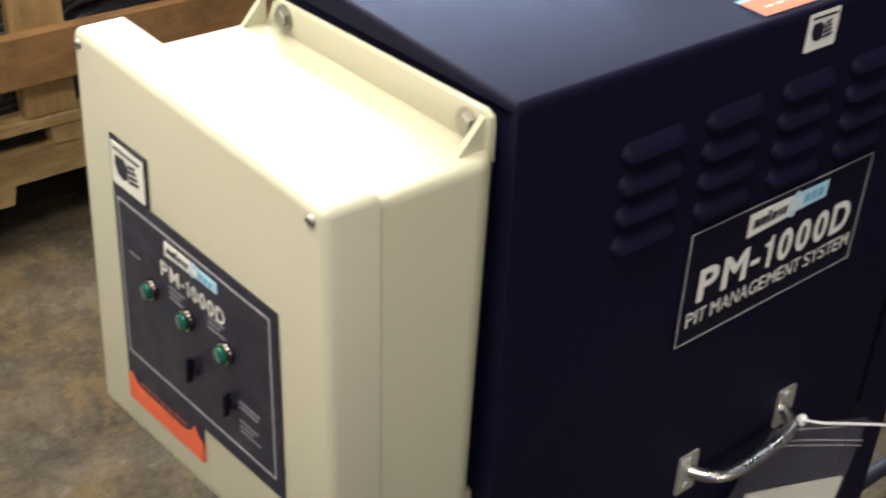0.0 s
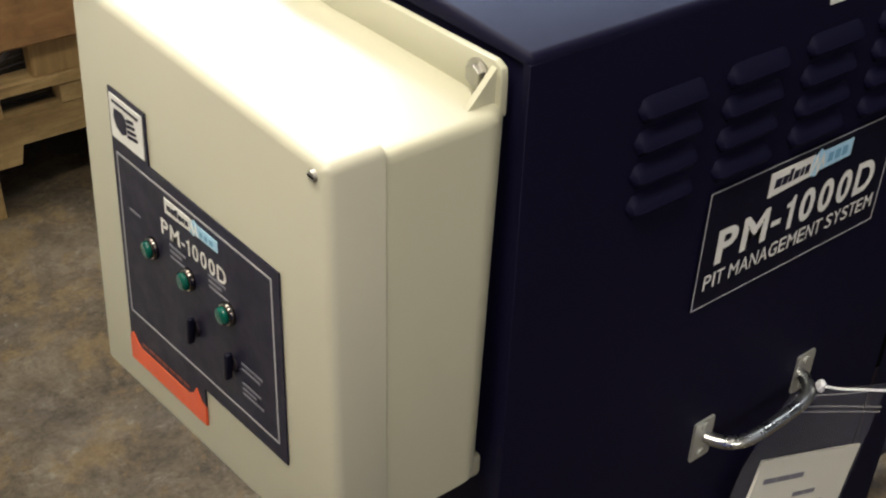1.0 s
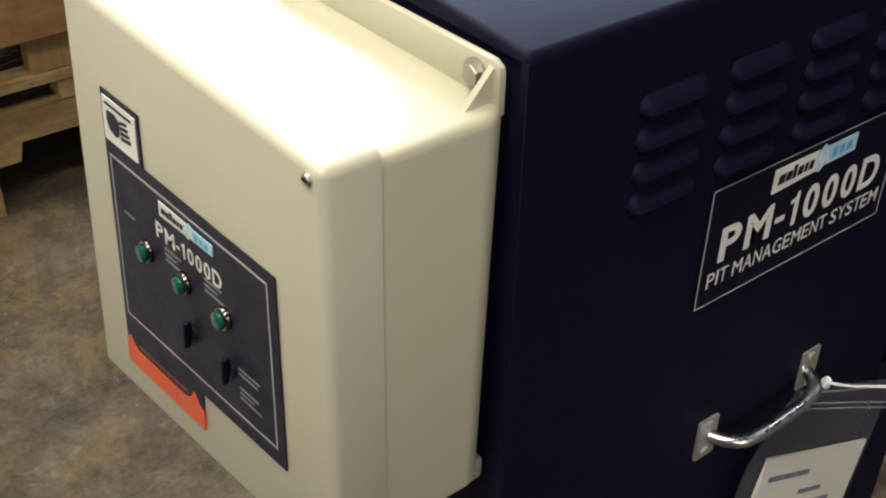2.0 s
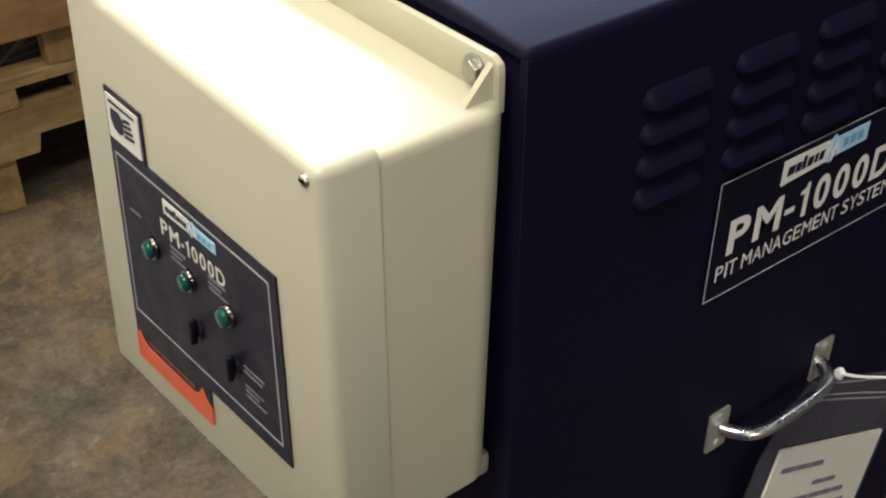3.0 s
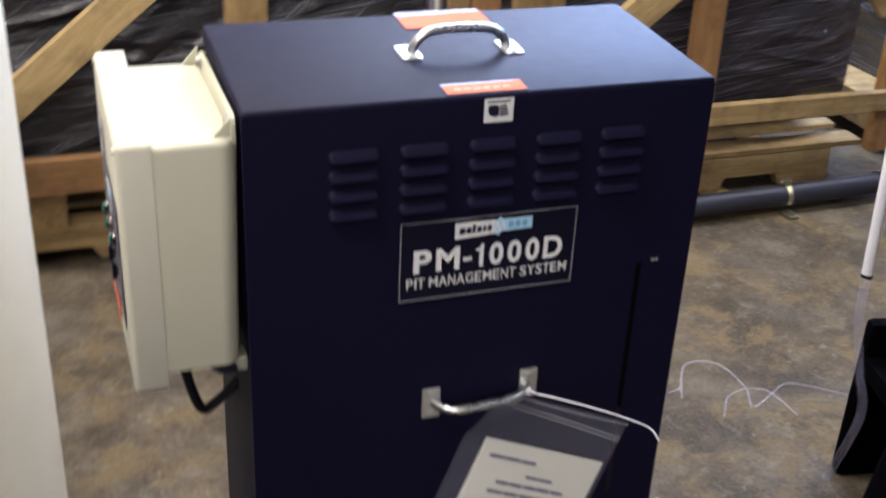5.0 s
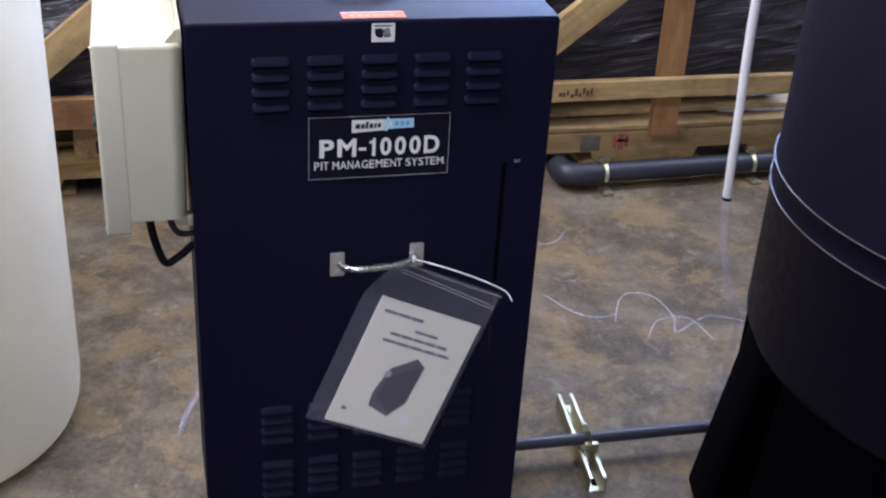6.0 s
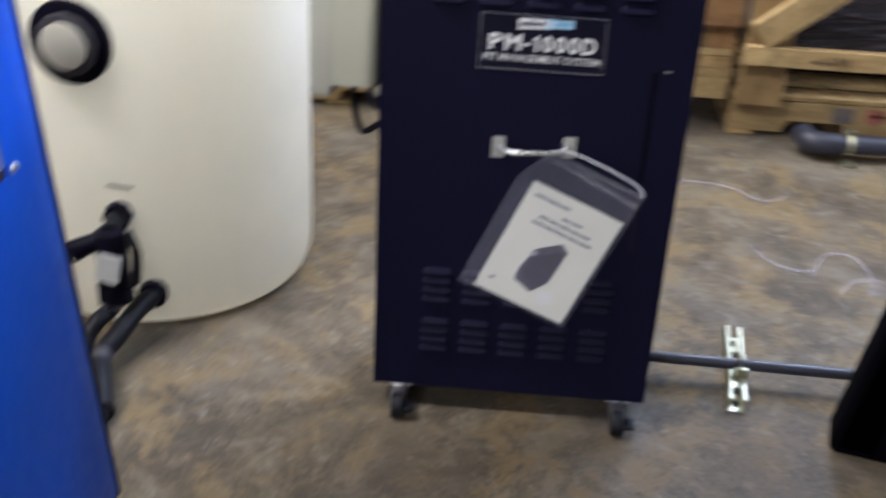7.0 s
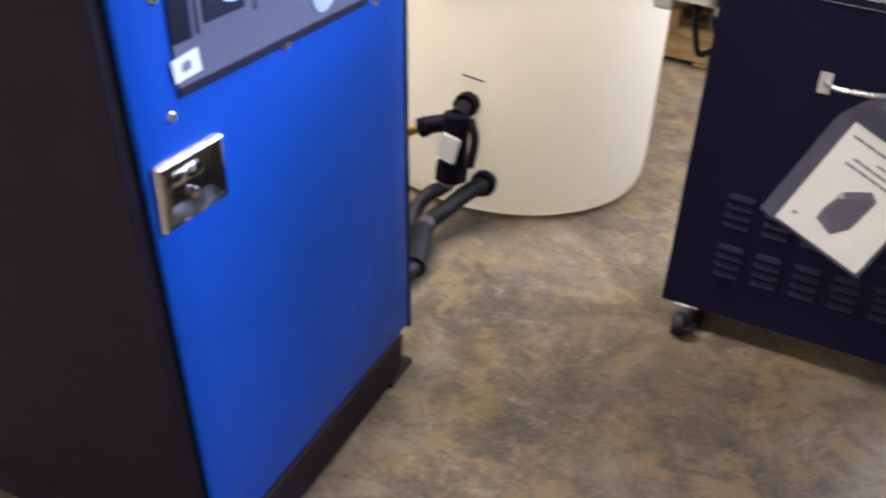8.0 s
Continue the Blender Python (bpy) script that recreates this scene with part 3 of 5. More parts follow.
lab = part("top_label", prism([(0, 0), (0.106, 0), (0.106, 0.031), (0, 0.031)], top(0.256, 0.007, 0.0004), (1, 0, 0), ty, 0.0006), INK_TEAL, cab, "narrow coral and pale blue warning label")
part("label_field", prism([(0.0, 0.0), (0.106, 0.0), (0.106, 0.028), (0.0, 0.026)], top(0.256, 0.007, 0.0011), (1, 0, 0), ty, 0.0004), CORAL, lab)
for k in range(6):
    part("print_line", prism([(0.012 + 0.013 * k, 0.010), (0.021 + 0.013 * k, 0.010), (0.021 + 0.013 * k, 0.0125), (0.012 + 0.013 * k, 0.0125)], top(0.256, 0.007, 0.0016), (1, 0, 0), ty, 0.0003), INK_ROSE, lab)

# ---- control box on the cabinet's side ----
BX, BY0, BY1, BZ0, BZ1 = -0.144, 0.004, 0.359, 0.764, 1.102
ctl = thing("control_box", "cream fibreglass control box bolted to the cabinet's side", "control box", (0, 0, 0))


def soft_box(x0, x1, y0, y1, z0, z1, r, which, steps=4):
    """A box whose chosen edges are rounded. which: a test on an edge's two ends."""
    bm = box(x0, x1, y0, y1, z0, z1)
    edges = [e for e in bm.edges if which(*[q.co for q in e.verts])]
    bmesh.ops.bevel(bm, geom=edges, offset=r, segments=steps, affect="EDGES", profile=0.5)
    return bm


bm = soft_box(-0.112, -0.006, BY0 + 0.0006, BY1 - 0.055, BZ0 + 0.026, BZ1 - 0.005, 0.024, lambda p, q: min(p.x, q.x) > -0.01 and abs(p.z - q.z) > 0.1, 6)
bmesh.ops.bevel(bm, geom=[e for e in bm.edges if min(q.co.z for q in e.verts) > BZ1 - 0.006 and min(q.co.x for q in e.verts) < -0.007], offset=0.008, segments=3, affect="EDGES", profile=0.5)
part("body", bm, CREAM, ctl, smooth=True)
part("door", soft_box(BX, -0.103, BY0, BY1, BZ0, BZ1, 0.007, lambda p, q: min(p.x, q.x) < BX + 0.001), CREAM_DOOR, ctl, smooth=True)
# back flange: an upright strip behind the box that carries the bolts, with webs at its ends
TAB = BZ1 - 0.010
strip = [(0.014, TAB - 0.004), (0.293, TAB - 0.004), (0.293, TAB + 0.004), (0.280, TAB + 0.026), (0.272, TAB + 0.029), (0.022, TAB + 0.0325), (0.015, TAB + 0.029), (0.014, TAB + 0.022)]
bm = prism(strip, (-0.0040, 0, 0), (0, 1, 0), (0, 0, 1), -0.005)
bmesh.ops.bevel(bm, geom=[e for e in bm.edges if min(q.co.x for q in e.verts) < -0.008], offset=0.0015, segments=2, affect="EDGES", profile=0.5)
part("flange", bm, CREAM, ctl, smooth=True)
for y in (0.036, 0.262):
    part("bolt", rod((-0.0085, y, 1.110), (-0.0150, y, 1.110), 0.0078, sides=6, bevel=0.0008), DULL, ctl)
    part("washer", rod((-0.0085, y, 1.110), (-0.0105, y, 1.110), 0.0108, sides=24), DULL, ctl, smooth=True)
    part("foot_tab", box(-0.012, 0.0020, y - 0.016, y + 0.016, BZ0 + 0.004, BZ0 + 0.027, 0.004), CREAM, ctl, smooth=True)
for y in (0.014, 0.286):
    part("corner_rib", prism([(0, 0), (0.027, 0), (0.025, 0.004), (0.0, 0.031)], (-0.0085, y + 0.005, TAB - 0.002), (-1, 0, 0), (0, 0, 1), 0.005), CREAM, ctl)
for y, z in ((BY0 + 0.012, BZ1 - 0.010), (BY0 + 0.012, BZ0 + 0.012), (BY1 - 0.012, BZ1 - 0.010)):
    part("door_screw", rod((BX + 0.001, y, z), (BX - 0.0024, y, z), 0.0043, 0.0034, sides=14), DULL, ctl, smooth=True)
    part("screw_slot", box(BX - 0.0028, BX - 0.0020, y - 0.0030, y + 0.0030, z - 0.0007, z + 0.0007), VOID, ctl)

# front plate of the box, seen facing +x with y running to the left
U, V = Vector((0, -1, 0)), Vector((0, 0, 1))
PY, PZ = 0.2995, 0.8350                      # lower left corner of the dark plate


def on_door(a, b, lift=0.0):
    return Vector((BX - 0.0006 - lift, PY - a, PZ + b))


PANW, PANH = 0.2405, 0.1665
plate = part("control_panel", prism([(0, -0.02), (0.127, -0.02), (0.127, 0), (PANW, 0), (PANW, PANH), (0.0615, PANH), (0.0615, 0.2065), (0, 0.2065)], on_door(0, 0), U, V, 0.0012), DECAL_DARK, ctl, "dark printed control panel")
part("outline", frame_bars(0.2255, 0.1435, 0.0016, on_door(0.0065, 0.0145, 0.0013), U, V, 0.0004), INK_LINE, plate)
strip = part("orange_strip", prism([(0.0, -0.013), (0.006, -0.008), (0.012, -0.015), (0.020, -0.019), (0.100, -0.019), (0.108, -0.015), (0.114, -0.006), (0.121, -0.016), (0.127, -0.018), (0.127, -0.0375), (0.0, -0.0375)], on_door(0, 0.0, 0.0), U, V, 0.0020), ORANGE, plate, "orange warning strip")
for k in range(7):
    part("print_line", prism([(0, 0), (0.0095, 0), (0.0095, 0.003), (0, 0.003)], on_door(0.022 + 0.0118 * k, -0.0145, 0.0013), U, V, 0.0004), INK_RUST, plate)
hazard_label(plate, on_door(0.0035, 0.1695, 0.0013), U, V, 0.0545, 0.0335)
emblem(plate, on_door(0.0850, 0.1415, 0.0014), U, V, 0.078, 0.0105)
lettering("PM-1000D", 0.0135, on_door(0.0755, 0.1195, 0.0019), U, V, INK_WHITE, plate, width=0.098, bold=0.02)
for a, b in ((0.0590, 0.0980), (0.1162, 0.0980), (0.1727, 0.0980)):
    lamp = new("pilot_light")
    lamp.parent = plate
    part("bezel", rod(on_door(a, b, 0.001), on_door(a, b, 0.0058), 0.0098, 0.0088, sides=28, bevel=0.001), TRAY, lamp, smooth=True)
    part("lens", rod(on_door(a, b, 0.0055), on_door(a, b, 0.0105), 0.0080, 0.0066, sides=24, bevel=0.0022), GREEN, lamp, "green pilot lens", smooth=True)
for a, b, n in ((0.022, 0.1150, 1), (0.088, 0.1130, 3), (0.146, 0.1160, 3), (0.186, 0.0600, 2), (0.186, 0.0420, 3)):
    for k in range(n):
        w = (0.024, 0.018, 0.027)[(k + n) % 3]
        part("print_line", prism([(0, 0), (w, 0), (w, 0.0020), (0, 0.0020)], on_door(a, b - 0.0048 * k, 0.0013), U, V, 0.0004), INK_GREY, plate)
for a, b in ((0.1210, 0.0560), (0.1750, 0.0540)):
    sw = new("selector_switch")
    sw.parent = plate
    part("collar", rod(on_door(a, b, 0.001), on_door(a, b, 0.0032), 0.0066, sides=24, bevel=0.001), BLACK, sw, smooth=True)
    part("lever", box(-0.0065, 0.0, -0.0026, 0.0026, -0.0125, 0.0125, 0.0022), DECAL_BLACK, sw, smooth=True, matrix=Matrix.Translation(on_door(a, b, 0.0032)) @ Matrix.Rotation(0.12, 4, "X"))
# the moulded box spreads a little towards its lower rear corner
for ob in ctl.children_recursive:
    if ob.type == "MESH":
        chain = ob.matrix_basis.copy()
        for q in ob.data.vertices:
            w = chain @ q.co
            t, r = max(0.0, (1.10 - w.z) / 0.34), w.y / 0.35
            if ob.name.split(".")[0] == "body" and w.x > -0.04:
                w.x -= 0.008 * t - 0.005
            q.co = chain.inverted() @ Vector((w.x, w.y * (1 + 0.17 * t), w.z - 0.073 * t * r))

# cable from the box into the cabinet
cable = thing("cable", "black cable looping from the control box into the cabinet", "cable", (0, 0, 0))
part("sheath", tube([(-0.072, 0.13, BZ0 + 0.005), (-0.070, 0.128, 0.71), (-0.052, 0.125, 0.645), (-0.028, 0.13, 0.648), (0.006, 0.14, 0.672)], 0.0075, 10), RUBBER, cable, smooth=True)
part("gland", rod((-0.072, 0.13, BZ0 + 0.008), (-0.072, 0.13, BZ0 - 0.025), 0.013, 0.010, 16), BLACK, cable)
conduit = thing("conduit_loop", "short grey flexible conduit beneath the control box", "conduit", (0, 0, 0))
part("sheath", tube([(-0.030, 0.14, BZ0 + 0.010), (-0.036, 0.14, 0.725), (-0.022, 0.14, 0.695), (0.006, 0.145, 0.69)], 0.006, 10), PVC, conduit, smooth=True)
part("gland", rod((-0.030, 0.14, BZ0 + 0.010), (-0.030, 0.14, BZ0 - 0.012), 0.011, 0.010, 16), STEEL, conduit)

# ---- bagged manual hung on the handle ----
TL, TR, BL = Vector((0.331, -0.020, 0.622)), Vector((0.524, -0.018, 0.535)), Vector((0.199, -0.046, 0.388))
mu = (TR - TL).normalized()
mn = mu.cross(BL - TL).normalized()
mv = mn.cross(mu).normalized()               # down the page
man = thing("manual", "white printed manual sheet hanging inside a clear bag", "manual", TL)
man.location = (0, 0, 0)
PW, PH = 0.212, 0.269
OUT = mn if mn.y < 0 else -mn


def page(a, b, lift=0.0):
    return TL + mu * a + mv * b + OUT * lift


def plate_on_page(pts, lift, depth):
    bm = prism(pts, page(0, 0, lift), mu, mv, depth if mn.y < 0 else -depth)
    return bm


part("sheet", plate_on_page([(0, 0), (PW, 0), (PW, PH), (0, PH)], 0.0, 0.003), PAPER, man)
for x, y, w, h in ((0.016, 0.022, 0.085, 0.008), (0.092, 0.046, 0.050, 0.007), (0.046, 0.062, 0.124, 0.008), (0.038, 0.078, 0.144, 0.008)):
    n, gap = max(2, int(w / 0.024)), 0.0022
    for k in range(n):
        part("print_line", plate_on_page([(x + w * k / n, y), (x + w * (k + 1) / n - gap, y), (x + w * (k + 1) / n - gap, y + h * 0.75), (x + w * k / n, y + h * 0.75)], 0.0032, 0.0004), INK_GREY, man)
part("picture", plate_on_page([(0.078, 0.134), (0.122, 0.100), (0.143, 0.113), (0.139, 0.195), (0.114, 0.231), (0.069, 0.218), (0.066, 0.190)], 0.0032, 0.0004), INK_SLATE, man)
part("picture_shade", plate_on_page([(0.084, 0.150), (0.124, 0.120), (0.141, 0.118), (0.137, 0.192), (0.113, 0.224), (0.076, 0.196)], 0.0037, 0.0004), INK_SHADE, man)
part("picture_ring", plate_on_page([(0.078 + 0.0075 * math.cos(k * 0.628), 0.145 + 0.0075 * math.sin(k * 0.628)) for k in range(10)], 0.0042, 0.0004), INK_LINE, man)
part("seal", plate_on_page([(0.150 + 0.018 * math.cos(k * 0.628), 0.230 + 0.018 * math.sin(k * 0.628)) for k in range(10)], 0.0032, 0.0004), INK_WHITE, man)
part("print_line", plate_on_page([(0.02, 0.232), (0.03, 0.232), (0.03, 0.239), (0.02, 0.239)], 0.0032, 0.0004), INK_GREY, man)

bag = thing("clear_bag", "wrinkled clear plastic bag tied to the pull handle", "bag", (0, 0, 0))
bm = bmesh.new()
NX, NY = 18, 26
A0, A1, B0, B1 = -0.037, 0.222, -0.074, 0.277
for side in (1, -1):
    grid = []
    for j in range(NY + 1):
        row = []
        for i in range(NX + 1):
            b = B0 + (B1 - B0) * j / NY
            left = A0 + 0.042 * max(0.0, (0.012 - b) / 0.086) ** 1.3        # gathered up to the tie
            a = left + (A1 - left) * i / NX
            edge = min(i, NX - i) / 3 if min(i, NX - i) < 3 else 1.0
            edge = min(edge, min(j, NY - j) / 3)
            puff = noise.noise(Vector((a * 22, b * 18, 3.0 * side))) * 0.0035
            row.append(bm.verts.new(page(a, b, 0.0015 + side * (0.0045 * min(1, edge) + 0.0006) + puff * edge)))
        grid.append(row)
    for j in range(NY):
        for i in range(NX):
            bm.faces.new((grid[j][i], grid[j][i + 1], grid[j + 1][i + 1], grid[j + 1][i]))
part("film", bm, BAG, bag, smooth=True)
for k in (0, 1):
    part("zip_seal", tube([page(0.012, -0.062 + 0.006 * k, 0.008), page(0.11, -0.056 + 0.006 * k, 0.008), page(A1 - 0.004, -0.047 + 0.006 * k, 0.006)], 0.0011, 6), BAG_SEAL, bag)
part("top_edge", tube([page(0.006, B0 + 0.001, 0.006), page(0.11, B0 + 0.004, 0.007), page(A1, B0 + 0.004, 0.006)], 0.0009, 6), BAG_SEAL, bag)
tie = thing("bag_tie", "white plastic tie looped round the pull handle", "cable tie", (0, 0, 0))
part("strap", tube([(0.3865, -0.034, 0.699), (0.394, -0.050, 0.703), (0.406, -0.064, 0.706), (0.443, -0.090, 0.703), (0.488, -0.108, 0.690), (0.533, -0.118, 0.668), (0.543, -0.131, 0.654)], 0.0019, 8, 8, flat=0.7), HOSE_WHITE, tie, smooth=True)
knot = bmesh.new()
bmesh.ops.create_icosphere(knot, subdivisions=2, radius=0.0058, matrix=Matrix.Translation((0.3855, -0.031, 0.698)) @ Matrix.Diagonal((0.8, 0.9, 1.25, 1)))
for q in knot.verts:
    q.co += q.normal * 0.0022 * noise.noise(q.co * 190)
part("knot", knot, HOSE_WHITE, tie, smooth=True)

# ---- crates on pallets behind ----
def board(parent, name, x0, x1, y0, y1, z0, z1, mat, tilt=0.0):
    """One sawn board with eased, slightly uneven edges."""
    cx, cy, cz = (x0 + x1) / 2, (y0 + y1) / 2, (z0 + z1) / 2
    bm = box(x0 - cx, x1 - cx, y0 - cy, y1 - cy, z0 - cz, z1 - cz, 0.003, 1)
    rnd = random.Random(int((x0 * 7.1 + z0 * 13.3 + y0 * 3.7) * 1000))
    for q in bm.verts:
        q.co += Vector([rnd.uniform(-0.0022, 0.0022) for _ in range(3)])
    return part(name, bm, mat, parent, matrix=Matrix.Translation((cx, cy, cz)) @ Matrix.Rotation(tilt, 4, "Y"))


def brace(parent, a, b, y0, y1, width, mat):
    """A slanting board from a to b in the crate's front."""
    d = Vector((b[0] - a[0], 0, b[1] - a[1]))
    ang = -math.atan2(d.z, d.x)
    c = ((a[0] + b[0]) / 2, (y0 + y1) / 2, (a[1] + b[1]) / 2)
    bm = box(-d.length / 2, d.length / 2, -(y1 - y0) / 2, (y1 - y0) / 2, -width / 2, width / 2, 0.003, 1)
    return part("brace", bm, mat, parent, matrix=Matrix.Translation(c) @ Matrix.Rotation(ang, 4, "Y"))


def pallet_base(parent, x0, x1, y0, y1, deck=0.110, notch=0.04, thick=0.018):
    """Notched stringers under deck boards, on thin bottom boards."""
    for y in (y0 + 0.001, (y0 + y1) / 2, y1 - 0.06):
        bm = bmesh.new()
        L, h = x1 - x0, deck - 0.020
        pts = [(0, 0)]
        for c in (0.25, 0.75):
            a, b = c * L - 0.12, c * L + 0.12
            pts += [(a, 0), (a + 0.02, notch), (b - 0.02, notch), (b, 0)]
        pts += [(L, 0), (L, h), (0, h)]
        prism(pts, (x0, y, 0.018), (1, 0, 0), (0, 0, 1), -0.04, bm)
        part("stringer", bm, PINE_X, parent)
    n = 8
    for k in range(n):
        y = y0 + (y1 - y0 - 0.1) * k / (n - 1)
        board(parent, "deck_board", x0, x1 + (0.12 if deck > 0.12 else 0.0), y, y + 0.09, deck, deck + thick, PINE_X)
    for k in range(4):
        x = x0 + (x1 - x0 - 0.1) * k / 3
        board(parent, "bottom_board", x, x + 0.1, y0, y1, 0.0, 0.016, PINE)


def film_block(name, label, x0, x1, y0, y1, z0, z1, seed, film=FILM):
    """A load wrapped in black film: a bulging box with pulled wrinkles on its faces."""
    ob = thing(name, label, "wrapped load", (0, 0, 0))
    nx, nz = int((x1 - x0) * 45), int((z1 - z0) * 130)

    def sheet(part_name, fun, na, nb):
        bm = bmesh.new()
        g = [[bm.verts.new(fun(i / na, j / nb)) for i in range(na + 1)] for j in range(nb + 1)]
        for j in range(nb):
            for i in range(na):
                bm.faces.new((g[j][i], g[j][i + 1], g[j + 1][i + 1], g[j + 1][i]))
        part(part_name, bm, film, ob, smooth=True)

    def front(a, b):
        x, z = x0 + (x1 - x0) * a, z0 + (z1 - z0) * b
        w = 1 - max(abs(2 * a - 1), abs(2 * b - 1)) ** 6
        d = noise.noise(Vector((x * 2, z * 2, seed + 9))) * 0.04
        for k, (slope, freq, size) in enumerate(((0.22, 9.0, 0.030), (-0.10, 15.0, 0.020), (0.55, 12.0, 0.022), (0.15, 28.0, 0.010))):
            r = 1 - abs(noise.noise(Vector((x * 1.7 + k, (z - slope * x) * freq, seed + 5 * k))))
            d += size * max(0.0, r) ** 5 * (0.5 + noise.noise(Vector((x * 2.5, z * 2.5, seed + 20 + k))))
        return (x, y0 - d * w - 0.01 * w, z)

    def left(a, b):
        y, z = y1 + (y0 - y1) * a, z0 + (z1 - z0) * b
        w = 1 - max(abs(2 * a - 1), abs(2 * b - 1)) ** 6
        return (x0 - noise.noise(Vector((y * 3, z * 14, seed + 2))) * 0.03 * w, y, z)

    def right(a, b):
        y, z = y0 + (y1 - y0) * a, z0 + (z1 - z0) * b
        w = 1 - max(abs(2 * a - 1), abs(2 * b - 1)) ** 6
        return (x1 + noise.noise(Vector((y * 3, z * 14, seed + 3))) * 0.03 * w, y, z)

    sheet("front_wrap", front, nx, nz)
    sheet("side_wrap", left, 20, nz)
    sheet("side_wrap", right, 20, nz)
    sheet("top_sheet", lambda a, b: (x0 + (x1 - x0) * a, y0 + (y1 - y0) * b, z1), 6, 6)
    sheet("back_wrap", lambda a, b: (x0 + (x1 - x0) * a, y1, z0 + (z1 - z0) * b), 6, 6)
    return ob


YF = 1.775            # face of the crates' front rails
TOPZ = 1.45

crate_a = thing("crate", "open pine crate on a pallet, orange lower rail", "crate", (0, 0, 0), "crates along the wall")
pallet_base(crate_a, -1.15, 0.06, YF + 0.045, 3.0)
board(crate_a, "bottom_rail", -1.15, 0.065, YF, YF + 0.036, 0.248, 0.352, FIR_X)
board(crate_a, "bottom_rail", 0.10, 1.065, YF, YF + 0.036, 0.415, 0.525, FIR_X)
# a heavier block pallet under the other half, raised on two bearers
for x in (0.085, 0.62):
    board(crate_a, "bearer", x, x + 0.07, YF + 0.06, 2.95, 0.0, 0.130, PINE)
for y in (YF + 0.045, 2.30, 2.92):
    bm = bmesh.new()
    prism([(0.10, 0), (0.205, 0), (0.215, 0.045), (0.50, 0.045), (0.51, 0), (0.68, 0), (0.69, 0.045), (0.90, 0.045), (0.91, 0), (1.06, 0), (1.06, 0.115), (0.10, 0.115)], (0, y, 0.130), (1, 0, 0), (0, 0, 1), -0.045, bm)
    part("stringer", bm, PINE_X, crate_a)
    for x0, x1 in ((0.10, 0.185), (0.315, 0.44), (0.62, 0.75), (0.95, 1.06)):
        board(crate_a, "block", x0, x1, y, y + 0.09, 0.247, 0.292, PINE)
for k in range(9):
    y = YF + 0.040 + 0.133 * k
    board(crate_a, "deck_board", 0.10, 1.06, y, y + 0.10, 0.294, 0.322, PINE_X)
board(crate_a, "top_rail", -1.15, 1.065, YF, YF + 0.036, TOPZ - 0.1, TOPZ, PINE_X)
for x0, x1, m, z0 in ((0.262, 0.378, PINE_Z, 0.323), (-0.60, -0.49, PINE_Z, 0.128), (0.968, 1.062, FIR_Z, 0.323), (0.905, 0.964, PINE_Z, 0.323), (-1.15, -1.05, PINE_Z, 0.128)):
    board(crate_a, "post", x0, x1, YF + 0.037, YF + 0.077, z0, TOPZ, m)
brace(crate_a, (-0.48, 0.372), (0.30, 1.022), YF + 0.001, YF + 0.035, 0.098, PINE_X)
brace(crate_a, (0.34, 1.07), (0.58, 1.27), YF + 0.001, YF + 0.035, 0.098, PINE_X)
for x, z0 in ((-1.15, 0.128), (0.965, 0.323)):
    board(crate_a, "back_post", x, x + 0.1, 2.95, 3.0, z0, TOPZ, PINE_Z)
board(crate_a, "block", -0.30, -0.20, YF + 0.04, YF + 0.13, 0.128, 0.248, PINE)
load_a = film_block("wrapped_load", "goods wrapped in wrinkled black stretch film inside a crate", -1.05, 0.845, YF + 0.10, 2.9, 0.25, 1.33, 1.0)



def film_label(load, x0, x1, z0, z1, mat, label):
    """A sticker pressed onto the front of a wrapped load, following its folds."""
    wrap = [ob for ob in load.children if ob.name.startswith("front_wrap")][0].data.vertices
    near = [q.co for q in wrap if x0 - 0.05 < q.co.x < x1 + 0.05 and z0 - 0.03 < q.co.z < z1 + 0.03]
    bm = bmesh.new()
    n, m = 10, 7
    rows = []
    for lift in (0.0045, 0.0030):
        for j in range(m + 1):
            row = []
            for i in range(n + 1):
                x, z = x0 + (x1 - x0) * i / n, z0 + (z1 - z0) * j / m
                y = min(sorted(near, key=lambda c: (c.x - x) ** 2 + (c.z - z) ** 2)[:6], key=lambda c: c.y).y
                row.append(bm.verts.new((x, y - lift, z)))
            rows.append(row)
    for k in (0, m + 1):
        for j in range(m):
            for i in range(n):
                a, b = rows[k + j], rows[k + j + 1]
                bm.faces.new((a[i], a[i + 1], b[i + 1], b[i]))
    part("sticker", bm, mat, load, label, smooth=True)


film_label(load_a, 0.40, 0.52, 0.885, 0.955, INK_RED, "small red sticker on the film")

crate_b = thing("crate", "open pine crate on a pallet with a pale lower rail", "crate", (0, 0, 0), "crates along the wall")
pallet_base(crate_b, 1.085, 2.34, YF + 0.041, 3.0, 0.140, 0.045, 0.022)
board(crate_b, "bottom_rail", 1.085, 2.575, YF - 0.037, YF - 0.001, 0.292, 0.362, PINE_X)
board(crate_b, "top_rail", 1.085, 2.575, YF - 0.037, YF - 0.001, TOPZ - 0.1, TOPZ, PINE_X)
for x0, x1, m in ((1.096, 1.25, PINE_Z), (1.70, 1.80, FIR_Z), (2.46, 2.57, FIR_Z)):
    board(crate_b, "post", x0, x1, YF, YF + 0.04, 0.13, TOPZ, m, -0.012 if x0 == 1.70 else 0.0)
brace(crate_b, (1.13, 0.395), (1.72, 0.86), YF - 0.036, YF - 0.002, 0.105, PINE_X)
